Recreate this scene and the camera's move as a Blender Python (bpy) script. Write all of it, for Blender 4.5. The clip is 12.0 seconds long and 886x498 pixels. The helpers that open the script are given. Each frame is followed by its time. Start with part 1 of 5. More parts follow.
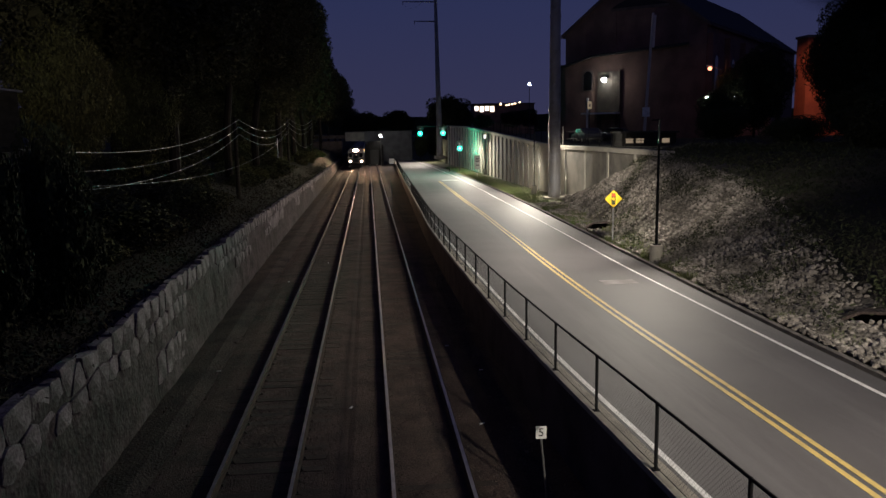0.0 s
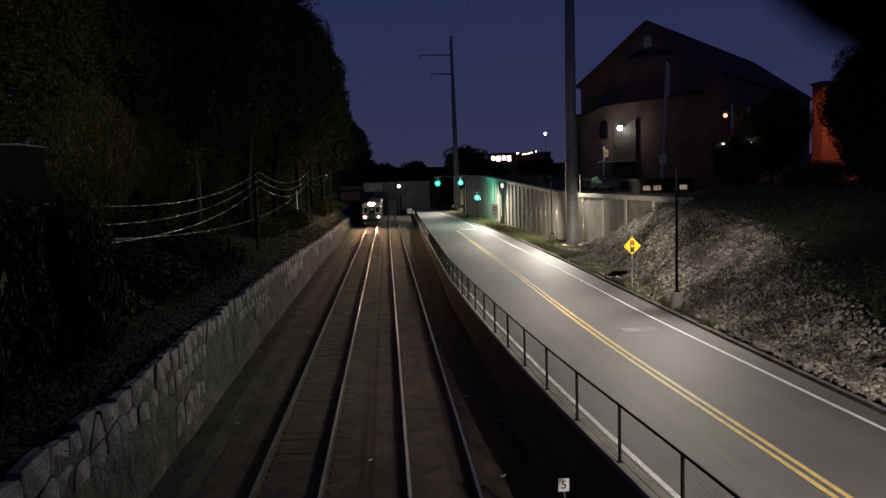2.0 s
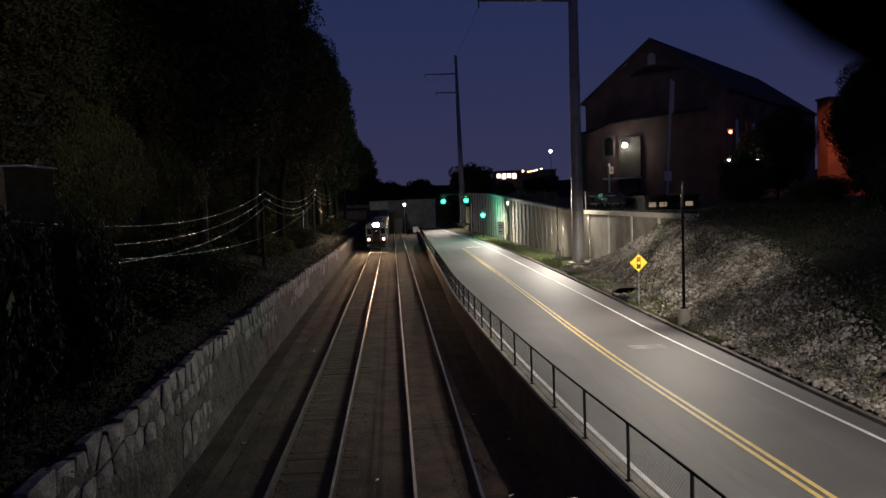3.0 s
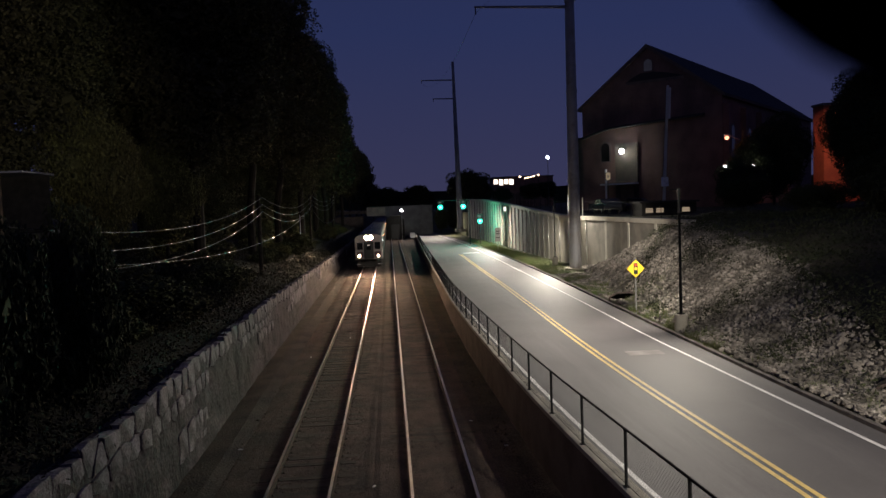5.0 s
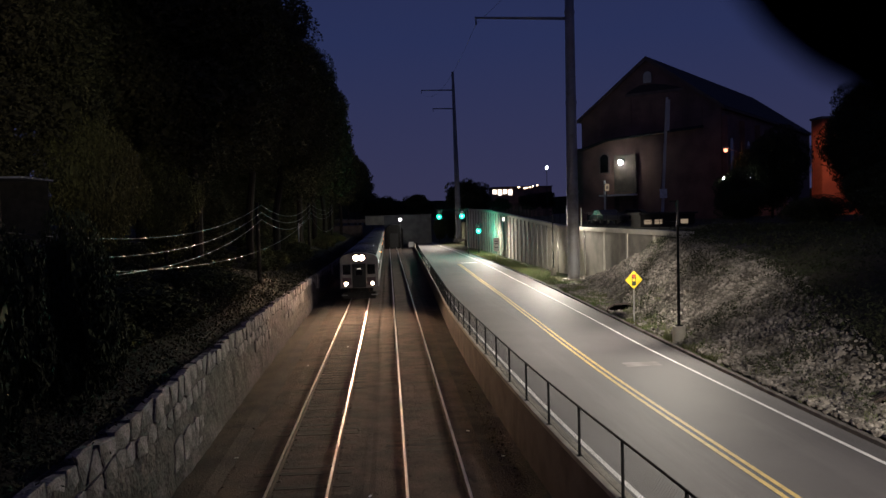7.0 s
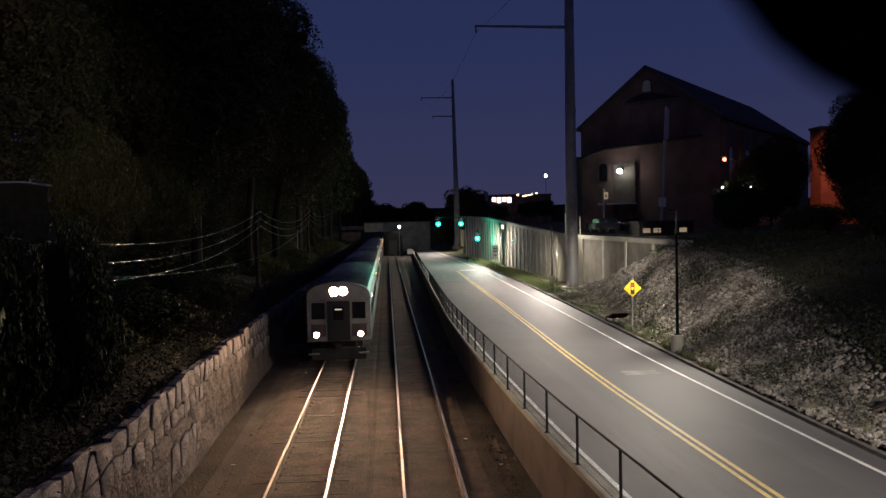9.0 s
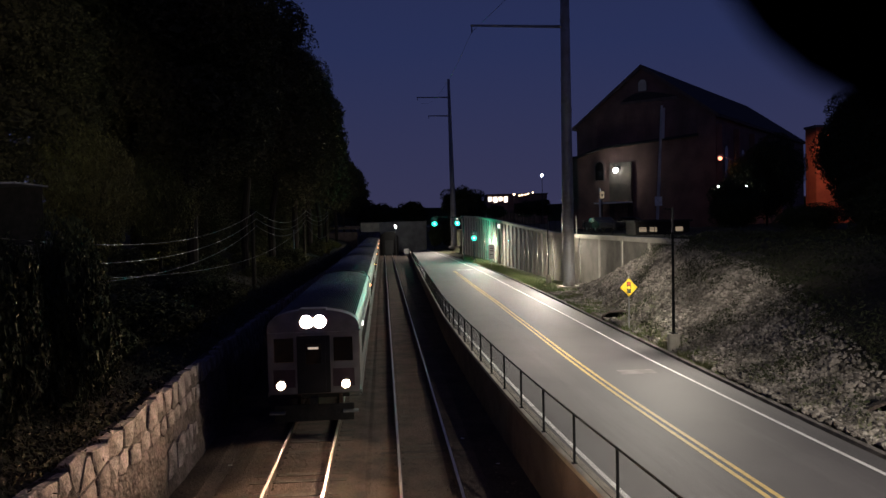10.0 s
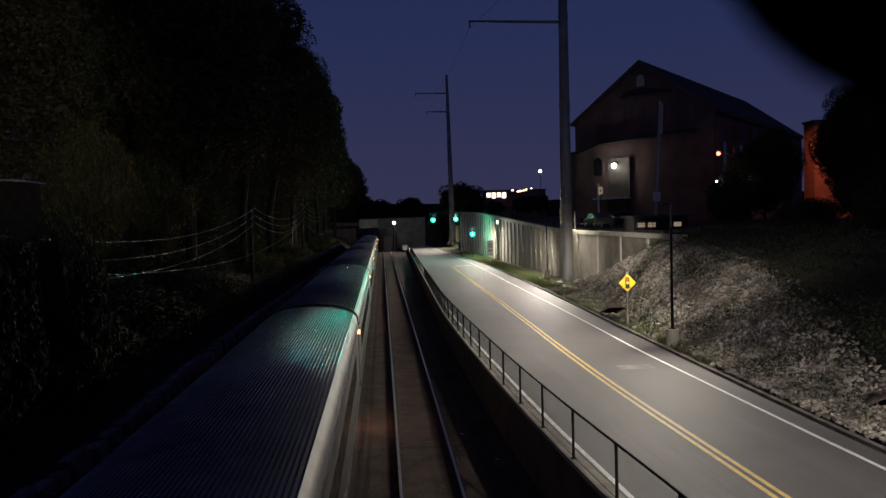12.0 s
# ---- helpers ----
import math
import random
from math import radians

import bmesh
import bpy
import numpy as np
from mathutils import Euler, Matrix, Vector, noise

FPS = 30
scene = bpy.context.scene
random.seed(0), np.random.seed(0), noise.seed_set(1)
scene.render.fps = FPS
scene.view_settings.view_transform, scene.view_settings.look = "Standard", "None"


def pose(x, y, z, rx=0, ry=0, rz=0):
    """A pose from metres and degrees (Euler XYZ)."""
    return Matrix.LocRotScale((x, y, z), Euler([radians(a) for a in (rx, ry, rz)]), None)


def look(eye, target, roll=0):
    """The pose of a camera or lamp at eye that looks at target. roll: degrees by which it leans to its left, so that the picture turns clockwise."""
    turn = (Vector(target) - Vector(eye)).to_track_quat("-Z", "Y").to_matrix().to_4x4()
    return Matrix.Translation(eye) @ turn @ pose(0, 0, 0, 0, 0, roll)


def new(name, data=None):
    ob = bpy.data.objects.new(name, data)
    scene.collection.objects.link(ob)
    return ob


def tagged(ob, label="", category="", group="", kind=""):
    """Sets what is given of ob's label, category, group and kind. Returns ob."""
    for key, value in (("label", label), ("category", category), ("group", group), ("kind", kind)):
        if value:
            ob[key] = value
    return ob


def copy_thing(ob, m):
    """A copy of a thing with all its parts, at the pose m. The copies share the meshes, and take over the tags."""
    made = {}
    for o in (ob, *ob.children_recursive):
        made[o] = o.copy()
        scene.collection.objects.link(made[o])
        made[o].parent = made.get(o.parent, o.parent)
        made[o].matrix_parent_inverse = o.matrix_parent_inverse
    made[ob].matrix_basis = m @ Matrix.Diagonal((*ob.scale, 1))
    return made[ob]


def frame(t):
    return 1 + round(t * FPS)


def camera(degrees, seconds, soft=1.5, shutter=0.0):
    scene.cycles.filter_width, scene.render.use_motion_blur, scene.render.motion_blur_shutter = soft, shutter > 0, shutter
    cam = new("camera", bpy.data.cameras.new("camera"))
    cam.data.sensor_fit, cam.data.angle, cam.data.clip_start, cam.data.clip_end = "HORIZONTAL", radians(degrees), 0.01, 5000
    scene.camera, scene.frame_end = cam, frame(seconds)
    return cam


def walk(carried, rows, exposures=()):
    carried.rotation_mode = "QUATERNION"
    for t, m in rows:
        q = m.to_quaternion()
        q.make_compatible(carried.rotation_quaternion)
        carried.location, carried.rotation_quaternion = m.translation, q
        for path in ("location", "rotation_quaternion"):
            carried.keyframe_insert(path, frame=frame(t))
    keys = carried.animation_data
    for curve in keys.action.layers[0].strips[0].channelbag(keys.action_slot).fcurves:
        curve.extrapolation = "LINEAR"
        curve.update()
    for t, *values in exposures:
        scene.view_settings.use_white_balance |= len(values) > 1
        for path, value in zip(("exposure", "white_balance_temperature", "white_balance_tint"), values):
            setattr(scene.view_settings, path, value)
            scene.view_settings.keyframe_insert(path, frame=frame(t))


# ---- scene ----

# ---------------------------------------------------------------- camera
cam = camera(60.0, 12.0)
cam.data.dof.use_dof, cam.data.dof.focus_distance, cam.data.dof.aperture_fstop = True, 45.0, 4.5
EYE = (0.0, 0.0, 6.68)
TURNS = [  # seconds, yaw, pitch, roll
    (0.0, -5.542, -8.658, 0.877), (0.5, -5.412, -7.835, 0.851), (1.0, -5.147, -6.723, 1.156), (1.5, -4.64, -5.761, 1.329),
    (2.0, -4.251, -4.968, 1.602), (2.5, -3.971, -4.105, 1.925), (3.0, -3.831, -3.616, 1.987), (5.0, -4.044, -3.182, 2.014),
    (5.5, -4.044, -3.107, 2.01), (6.0, -4.123, -3.022, 2.097), (6.5, -4.178, -2.873, 1.95), (7.0, -4.136, -2.475, 1.472),
    (9.0, -4.211, -1.928, 1.144), (9.5, -4.39, -1.931, 1.227), (10.0, -4.481, -1.961, 1.297), (10.5, -4.395, -2.043, 1.344),
    (11.0, -4.284, -2.203, 1.374), (11.5, -4.363, -2.274, 1.403), (12.0, -4.593, -2.258, 1.475)]
walk(cam, [(t, pose(*EYE, 90 + p, r, y)) for t, y, p, r in TURNS], [(0.0, 0.0), (3.0, 0.03), (5.0, 0.12), (9.5, 0.12), (10.5, 0.05), (11.5, 0.0), (12.0, 0.0)])

# ---------------------------------------------------------------- world and lights
world = bpy.data.worlds.new("dusk")
scene.world = world
world.use_nodes = True
wn, wl = world.node_tree.nodes, world.node_tree.links
bg = wn["Background"]
tc, sep, ramp = wn.new("ShaderNodeTexCoord"), wn.new("ShaderNodeSeparateXYZ"), wn.new("ShaderNodeValToRGB")
wl.new(tc.outputs["Generated"], sep.inputs[0])
wl.new(sep.outputs["Z"], ramp.inputs[0])
wl.new(ramp.outputs[0], bg.inputs[0])
ramp.color_ramp.elements[0].color = (0.035, 0.0345, 0.079, 1)
ramp.color_ramp.elements[1].color = (0.008, 0.010, 0.04, 1)
ramp.color_ramp.elements[1].position = 0.9
mid = ramp.color_ramp.elements.new(0.22)
mid.color = (0.0195, 0.027, 0.083, 1)
bg.inputs[1].default_value = 1.0


def spot(name, at, to, watts, colour, degrees=150, blend=0.6, radius=0.12):
    data = bpy.data.lights.new(name, "SPOT")
    data.energy, data.color, data.spot_size, data.spot_blend, data.shadow_soft_size = watts, colour, radians(degrees), blend, radius
    ob = new(name, data)
    ob.matrix_world = look(at, to)
    return ob


def bulb(name, at, watts, colour, radius=0.1):
    data = bpy.data.lights.new(name, "POINT")
    data.energy, data.color, data.shadow_soft_size = watts, colour, radius
    ob = new(name, data)
    ob.location = at
    return ob


LED = (1.0, 0.91, 0.77)
LAMPS = [(11.7, 30.3, 1.18), (14.95, 68.9, 0.95), (16.1, 106.0, 0.8)]  # street lamps: foot of each post
for (lx, ly, lz), watts, reach in zip(LAMPS, (3100, 7000, 9000), (4.3, 5.6, 5.0)):
    out = 2.2 if ly > 100 else 0.4
    for along in (-6.5, 6.5):  # the optics of such a lamp throw the light both ways along the road
        spot("street_and_fill_light", (lx - out, ly + along * 0.04, lz + 5.74), (lx - reach - (2.4 if ly < 40 and along < 0 else 0.0), ly + along, lz), watts, LED, 114 if ly < 40 else 122, 0.85)
# house-side fill spots added at two lamps, for the stone bank and wall behind
spot("street_and_fill_light", (11.72, 30.9, 7.2), (15.0, 37.0, 1.0), 660, LED, 158, 0.6)
spot("street_and_fill_light", (11.72, 30.35, 7.22), (14.2, 50.0, 1.0), 6000, LED, 36, 1.0)
spot("street_and_fill_light", (14.97, 68.7, 7.0), (17.3, 56.0, 2.6), 3000, LED, 100, 1.0)
spot("street_and_fill_light", (11.72, 30.4, 7.24), (17.5, 57.5, 3.9), 25000, LED, 16, 1.0)
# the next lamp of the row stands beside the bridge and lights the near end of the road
spot("street_and_fill_light", (9.6, -3.0, 7.6), (9.5, 9.0, 1.4), 22000, LED, 58, 1.0)
# fill spot added at the same place, brightening the trees on the left bank
spot("street_and_fill_light", (9.6, -3.0, 7.7), (-18.6, 40.0, 12.6), 9500, LED, 22, 1.0)

# ---------------------------------------------------------------- materials


def material(name, colour, rough=0.6, metal=0.0, grain=0.0, scale=8.0, other=None, bump=0.0, bump_scale=None, fine=60.0, random_tint=0.0, island_tint=0.0, stain=None, stain_scale=0.6, coat=0.0, stretch=None):
    """A surface with variation at two scales: colour mixes to other by broad noise, grain by fine noise; bump by both."""
    m = bpy.data.materials.new(name)
    m.use_nodes = True
    n, l = m.node_tree.nodes, m.node_tree.links
    b = n["Principled BSDF"]
    b.inputs["Specular IOR Level"].default_value = 0.5 if rough < 0.84 else 0.2
    b.inputs["Roughness"].default_value, b.inputs["Metallic"].default_value = rough, metal
    b.inputs["Coat Weight"].default_value = coat
    geo = n.new("ShaderNodeTexCoord")
    co = geo.outputs["Object"]
    broad, small = n.new("ShaderNodeTexNoise"), n.new("ShaderNodeTexNoise")
    broad.inputs["Scale"].default_value, broad.inputs["Detail"].default_value = scale, 6
    small.inputs["Scale"].default_value, small.inputs["Detail"].default_value = fine, 4
    l.new(co, broad.inputs["Vector"]), l.new(co, small.inputs["Vector"])
    mix = n.new("ShaderNodeMix")
    mix.data_type = "RGBA"
    mix.inputs["A"].default_value = (*colour, 1)
    mix.inputs["B"].default_value = (*(other or [c * 0.6 for c in colour]), 1)
    rmp = n.new("ShaderNodeMapRange")
    rmp.inputs["From Min"].default_value, rmp.inputs["From Max"].default_value = 0.38, 0.66
    l.new(broad.outputs["Fac"], rmp.inputs["Value"]), l.new(rmp.outputs[0], mix.inputs["Factor"])
    last = mix.outputs["Result"]
    if stain:
        st, sr, sm = n.new("ShaderNodeTexNoise"), n.new("ShaderNodeMapRange"), n.new("ShaderNodeMix")
        st.inputs["Scale"].default_value, st.inputs["Detail"].default_value, st.inputs["Roughness"].default_value = stain_scale, 8, 0.7
        if stretch:
            mp = n.new("ShaderNodeMapping")
            mp.inputs["Scale"].default_value = stretch
            l.new(co, mp.inputs["Vector"]), l.new(mp.outputs["Vector"], st.inputs["Vector"])
        else:
            l.new(co, st.inputs["Vector"])
        sr.inputs["From Min"].default_value, sr.inputs["From Max"].default_value, sr.inputs["To Max"].default_value = 0.5, 0.68, 0.85
        sm.data_type = "RGBA"
        l.new(st.outputs["Fac"], sr.inputs["Value"]), l.new(sr.outputs[0], sm.inputs["Factor"])
        l.new(last, sm.inputs["A"])
        sm.inputs["B"].default_value = (*stain, 1)
        last = sm.outputs["Result"]
    hsv = n.new("ShaderNodeHueSaturation")
    l.new(last, hsv.inputs["Color"])
    val = n.new("ShaderNodeMapRange")
    val.inputs["To Min"].default_value, val.inputs["To Max"].default_value = 1 - grain, 1 + grain
    val.inputs["From Min"].default_value, val.inputs["From Max"].default_value = 0.25, 0.75
    l.new(small.outputs["Fac"], val.inputs["Value"])
    value = val.outputs[0]
    for amount, socket in ((random_tint, "object"), (island_tint, "island")):
        if amount:
            src = n.new("ShaderNodeObjectInfo").outputs["Random"] if socket == "object" else n.new("ShaderNodeNewGeometry").outputs["Random Per Island"]
            spread, mul = n.new("ShaderNodeMapRange"), n.new("ShaderNodeMath")
            spread.inputs["To Min"].default_value, spread.inputs["To Max"].default_value = 1 - amount, 1 + amount
            mul.operation = "MULTIPLY"
            l.new(src, spread.inputs["Value"]), l.new(spread.outputs[0], mul.inputs[0]), l.new(value, mul.inputs[1])
            value = mul.outputs[0]
    l.new(value, hsv.inputs["Value"])
    l.new(hsv.outputs[0], b.inputs["Base Color"])
    if bump:
        bn = n.new("ShaderNodeBump")
        bn.inputs["Strength"].default_value, bn.inputs["Distance"].default_value = min(1.0, bump), 0.02 if bump_scale is None else bump_scale
        l.new(small.outputs["Fac"], bn.inputs["Height"]), l.new(bn.outputs[0], b.inputs["Normal"])
    return m


def glow(name, colour, strength):
    m = bpy.data.materials.new(name)
    m.use_nodes = True
    b = m.node_tree.nodes["Principled BSDF"]
    b.inputs["Base Color"].default_value = (*[c * 0.08 for c in colour], 1)
    b.inputs["Emission Color"].default_value, b.inputs["Emission Strength"].default_value = (*colour, 1), strength
    return m


M = dict(
    ballast=material("ballast", (0.105, 0.075, 0.06), 0.95, grain=0.6, scale=1.2, other=(0.062, 0.044, 0.036), bump=1, bump_scale=0.03, fine=34, stain=(0.05, 0.042, 0.035), stain_scale=0.35),
    ballaststone=material("ballast_stone", (0.1, 0.079, 0.061), 0.92, grain=0.3, scale=3, other=(0.09, 0.08, 0.07), fine=30, island_tint=0.5),
    cess=material("cess", (0.07, 0.052, 0.046), 0.95, grain=0.6, scale=0.8, other=(0.034, 0.026, 0.024), bump=1, bump_scale=0.05, fine=18),
    soil=material("soil", (0.05, 0.042, 0.03), 0.95, grain=0.5, scale=0.9, other=(0.03, 0.034, 0.018), bump=1, bump_scale=0.08, fine=9),
    gravel=material("gravel", (0.12, 0.106, 0.09), 0.95, grain=0.5, scale=0.7, other=(0.06, 0.053, 0.045), bump=1, bump_scale=0.08, fine=7),
    verge=material("verge", (0.09, 0.1, 0.045), 0.95, grain=0.5, scale=1.3, other=(0.13, 0.12, 0.085), bump=1, bump_scale=0.05, fine=30),
    asphalt=material("asphalt", (0.101, 0.093, 0.096), 0.66, grain=0.28, scale=0.35, other=(0.079, 0.073, 0.075), bump=0.5, bump_scale=0.006, fine=140, stain=(0.145, 0.136, 0.138), stain_scale=0.55, stretch=(1.0, 0.07, 1.0)),
    patch=material("patch", (0.33, 0.31, 0.3), 0.85, grain=0.25, scale=2, bump=0.4, bump_scale=0.006, fine=110),
    yellow=material("yellow_paint", (0.74, 0.54, 0.17), 0.6, grain=0.2, scale=3, other=(0.58, 0.42, 0.14), bump=0.2, bump_scale=0.004, fine=120),
    white=material("white_paint", (0.86, 0.85, 0.84), 0.6, grain=0.15, scale=3, other=(0.7, 0.69, 0.68), bump=0.2, bump_scale=0.004, fine=120),
    concrete=material("concrete", (0.4, 0.37, 0.31), 0.88, grain=0.16, scale=1.1, other=(0.3, 0.28, 0.24), bump=0.5, bump_scale=0.01, fine=45, stain=(0.2, 0.185, 0.16), stain_scale=0.5),
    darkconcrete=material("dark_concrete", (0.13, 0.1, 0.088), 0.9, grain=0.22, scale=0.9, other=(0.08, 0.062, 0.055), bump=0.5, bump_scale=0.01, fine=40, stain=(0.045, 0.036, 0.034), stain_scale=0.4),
    oldconcrete=material("old_concrete", (0.15, 0.148, 0.15), 0.9, grain=0.2, scale=0.5, other=(0.1, 0.098, 0.1), bump=0.4, bump_scale=0.01, fine=30, stain=(0.075, 0.072, 0.07), stain_scale=0.3),
    kerb=material("kerb", (0.17, 0.152, 0.14), 0.9, grain=0.35, scale=2, other=(0.09, 0.08, 0.074), bump=0.6, bump_scale=0.01, fine=60),
    stone=material("stone", (0.27, 0.23, 0.24), 0.92, grain=0.5, scale=1.6, other=(0.09, 0.075, 0.074), bump=1, bump_scale=0.03, fine=14, random_tint=0.2, stain=(0.1, 0.09, 0.085), stain_scale=1.2),
    mortar=material("mortar", (0.088, 0.07, 0.07), 0.95, grain=0.5, scale=1.3, other=(0.042, 0.034, 0.033), bump=1, bump_scale=0.05, fine=9, stain=(0.125, 0.102, 0.104), stain_scale=0.6),
    rock=material("rock", (0.36, 0.33, 0.295), 0.92, grain=0.3, scale=1.5, other=(0.14, 0.128, 0.11), bump=1, bump_scale=0.02, fine=18, random_tint=0.35, island_tint=0.0),
    rocks=material("rocks", (0.26, 0.232, 0.205), 0.92, grain=0.3, scale=0.8, other=(0.1, 0.09, 0.078), bump=1, bump_scale=0.02, fine=18, island_tint=0.5),
    railhead=material("rail_steel", (0.62, 0.58, 0.53), 0.42, 1.0, grain=0.15, scale=3, other=(0.5, 0.46, 0.41), fine=50),
    railrust=material("rail_rust", (0.085, 0.055, 0.04), 0.85, 0.2, grain=0.3, scale=4, other=(0.05, 0.035, 0.028), bump=0.4, bump_scale=0.004, fine=80),
    tie=material("tie_wood", (0.075, 0.06, 0.048), 0.92, grain=0.4, scale=3, other=(0.06, 0.049, 0.04), bump=0.8, bump_scale=0.012, fine=30, random_tint=0.3),
    black=material("black_paint", (0.02, 0.02, 0.021), 0.45, 0.0, grain=0.2, scale=4, fine=60),
    post=material("black_post_paint", (0.008, 0.008, 0.009), 0.86, grain=0.2, scale=4, fine=60),
    palepole=material("grey_pole", (0.5, 0.47, 0.46), 0.8, grain=0.15, scale=1, other=(0.4, 0.37, 0.36), fine=20),
    panel=material("panel_concrete", (0.27, 0.25, 0.215), 0.88, grain=0.14, scale=0.8, other=(0.21, 0.195, 0.17), bump=0.4, bump_scale=0.01, fine=40, stain=(0.16, 0.148, 0.13), stain_scale=0.4),
    rib=material("rib_concrete", (0.52, 0.49, 0.42), 0.86, grain=0.12, scale=1.2, other=(0.43, 0.4, 0.34), bump=0.4, bump_scale=0.008, fine=45),
    pile=material("steel_pile", (0.42, 0.4, 0.36), 0.19, 0.5, grain=0.12, scale=1.2, other=(0.34, 0.32, 0.28), fine=45),
    halltrim=material("sooty_trim", (0.14, 0.105, 0.092), 0.9, grain=0.18, scale=1, other=(0.1, 0.078, 0.07), fine=12, bump=0.3),
    galv=material("galvanised_steel", (0.33, 0.33, 0.33), 0.45, 0.85, grain=0.15, scale=3, other=(0.22, 0.22, 0.22), fine=50),
    wire=material("fence_wire", (0.02, 0.02, 0.021), 0.6, 0.2, grain=0.1, scale=3, fine=40),
    pole=material("pole_steel", (0.3, 0.297, 0.315), 0.6, 0.25, grain=0.15, scale=0.8, other=(0.25, 0.235, 0.225), fine=25, stain=(0.12, 0.1, 0.09), stain_scale=0.5),
    wood=material("weathered_wood", (0.15, 0.11, 0.075), 0.9, grain=0.35, scale=2, other=(0.09, 0.065, 0.045), bump=0.6, bump_scale=0.01, fine=35),
    cable=material("cable", (0.04, 0.031, 0.023), 0.36, 0.4, grain=0.1, scale=2, fine=30),
    darkcable=material("dark_cable", (0.02, 0.02, 0.022), 0.6, 0.0, grain=0.1, scale=2, fine=30),
    signyellow=material("sign_yellow", (0.75, 0.5, 0.02), 0.45, grain=0.05, scale=3, other=(0.68, 0.45, 0.02), fine=40),
    signwhite=material("sign_white", (0.86, 0.85, 0.83), 0.5, grain=0.06, scale=4, other=(0.66, 0.65, 0.62), fine=40),
    signblack=material("sign_black", (0.015, 0.015, 0.015), 0.5, grain=0.1, scale=3, fine=40),
    signred=material("sign_red", (0.5, 0.06, 0.02), 0.5, grain=0.08, scale=3, fine=40),
    signgreen=material("sign_dark", (0.03, 0.05, 0.03), 0.5, grain=0.08, scale=3, fine=40),
    bark=material("bark", (0.035, 0.027, 0.02), 0.95, grain=0.4, scale=2, other=(0.022, 0.017, 0.013), bump=1, bump_scale=0.03, fine=14),
    leaf=material("leaf", (0.066, 0.072, 0.03), 0.85, grain=0.25, scale=0.35, other=(0.07, 0.06, 0.03), fine=5, island_tint=0.45),
    groundleaf=material("ground_leaf", (0.04, 0.038, 0.018), 0.9, grain=0.3, scale=0.5, other=(0.034, 0.024, 0.014), fine=5, island_tint=0.5),
    leafdark=material("dark_leaf", (0.035, 0.042, 0.02), 0.9, grain=0.25, scale=0.35, other=(0.028, 0.03, 0.016), fine=5, island_tint=0.4),
    willow=material("willow_leaf", (0.13, 0.13, 0.045), 0.85, grain=0.25, scale=0.5, other=(0.1, 0.088, 0.035), fine=5, island_tint=0.45),
    grass=material("grass_blade", (0.07, 0.11, 0.025), 0.7, grain=0.2, scale=0.6, other=(0.12, 0.115, 0.05), fine=6, island_tint=0.4),
    brickdark=material("old_brick", (0.2, 0.122, 0.1), 0.92, grain=0.3, scale=0.5, other=(0.135, 0.086, 0.074), bump=0.5, bump_scale=0.02, fine=9, stain=(0.08, 0.055, 0.05), stain_scale=0.12),
    brickred=material("red_brick", (0.42, 0.12, 0.06), 0.9, grain=0.18, scale=0.6, other=(0.32, 0.09, 0.05), bump=0.4, bump_scale=0.02, fine=8),
    slate=material("roof_slate", (0.04, 0.036, 0.038), 0.9, grain=0.25, scale=0.8, other=(0.035, 0.034, 0.036), bump=0.5, bump_scale=0.02, fine=6),
    baystone=material("bay_stone", (0.1, 0.084, 0.068), 0.9, grain=0.3, scale=0.8, other=(0.055, 0.046, 0.038), fine=12, bump=0.4, stain=(0.06, 0.05, 0.042), stain_scale=0.5),
    trimstone=material("trim_stone", (0.24, 0.2, 0.175), 0.9, grain=0.15, scale=1, fine=12, bump=0.3),
    darkglass=material("dark_glass", (0.012, 0.013, 0.016), 0.08, grain=0.05, scale=1, fine=5),
    steel=material("stainless_steel", (0.36, 0.355, 0.355), 0.3, 0.9, grain=0.1, scale=1.5, other=(0.21, 0.2, 0.2), fine=25, stain=(0.12, 0.11, 0.1), stain_scale=0.8),
    ribsteel=material("worn_rib_steel", (0.27, 0.26, 0.25), 0.25, 0.88, grain=0.2, scale=1.5, other=(0.16, 0.15, 0.145), fine=25, stain=(0.06, 0.055, 0.05), stain_scale=0.9),
    roofmetal=material("dirty_roof", (0.036, 0.033, 0.031), 0.85, 0.0, grain=0.2, scale=1.2, other=(0.026, 0.024, 0.023), fine=25, stain=(0.045, 0.04, 0.036), stain_scale=0.7),
    steelside=material("brushed_steel", (0.15, 0.135, 0.125), 0.5, 0.7, grain=0.1, scale=1.2, other=(0.22, 0.2, 0.185), fine=25, stain=(0.25, 0.21, 0.18), stain_scale=0.7),
    eavesteel=material("eave_steel", (0.3, 0.283, 0.265), 0.55, 0.25, grain=0.15, scale=1.2, other=(0.21, 0.195, 0.185), fine=25, stain=(0.22, 0.2, 0.185), stain_scale=0.7),
    carpaint=material("train_purple", (0.085, 0.045, 0.055), 0.5, grain=0.1, scale=1.5, fine=30),
    cabfront=material("cab_front_paint", (0.24, 0.215, 0.205), 0.5, grain=0.15, scale=2, other=(0.17, 0.15, 0.14), fine=30),
    underframe=material("underframe", (0.03, 0.027, 0.025), 0.85, grain=0.3, scale=3, fine=30),
    screen=material("screen_and_mouth_black", (0.0008, 0.0008, 0.0008), 1.0, grain=0.2, scale=30, fine=200),
    rubber=material("rubber", (0.012, 0.012, 0.012), 0.7, grain=0.2, scale=3, fine=30),
    car=material("car_paint", (0.02, 0.02, 0.023), 0.5, 0.0, grain=0.03, scale=2, fine=40, coat=0.15),
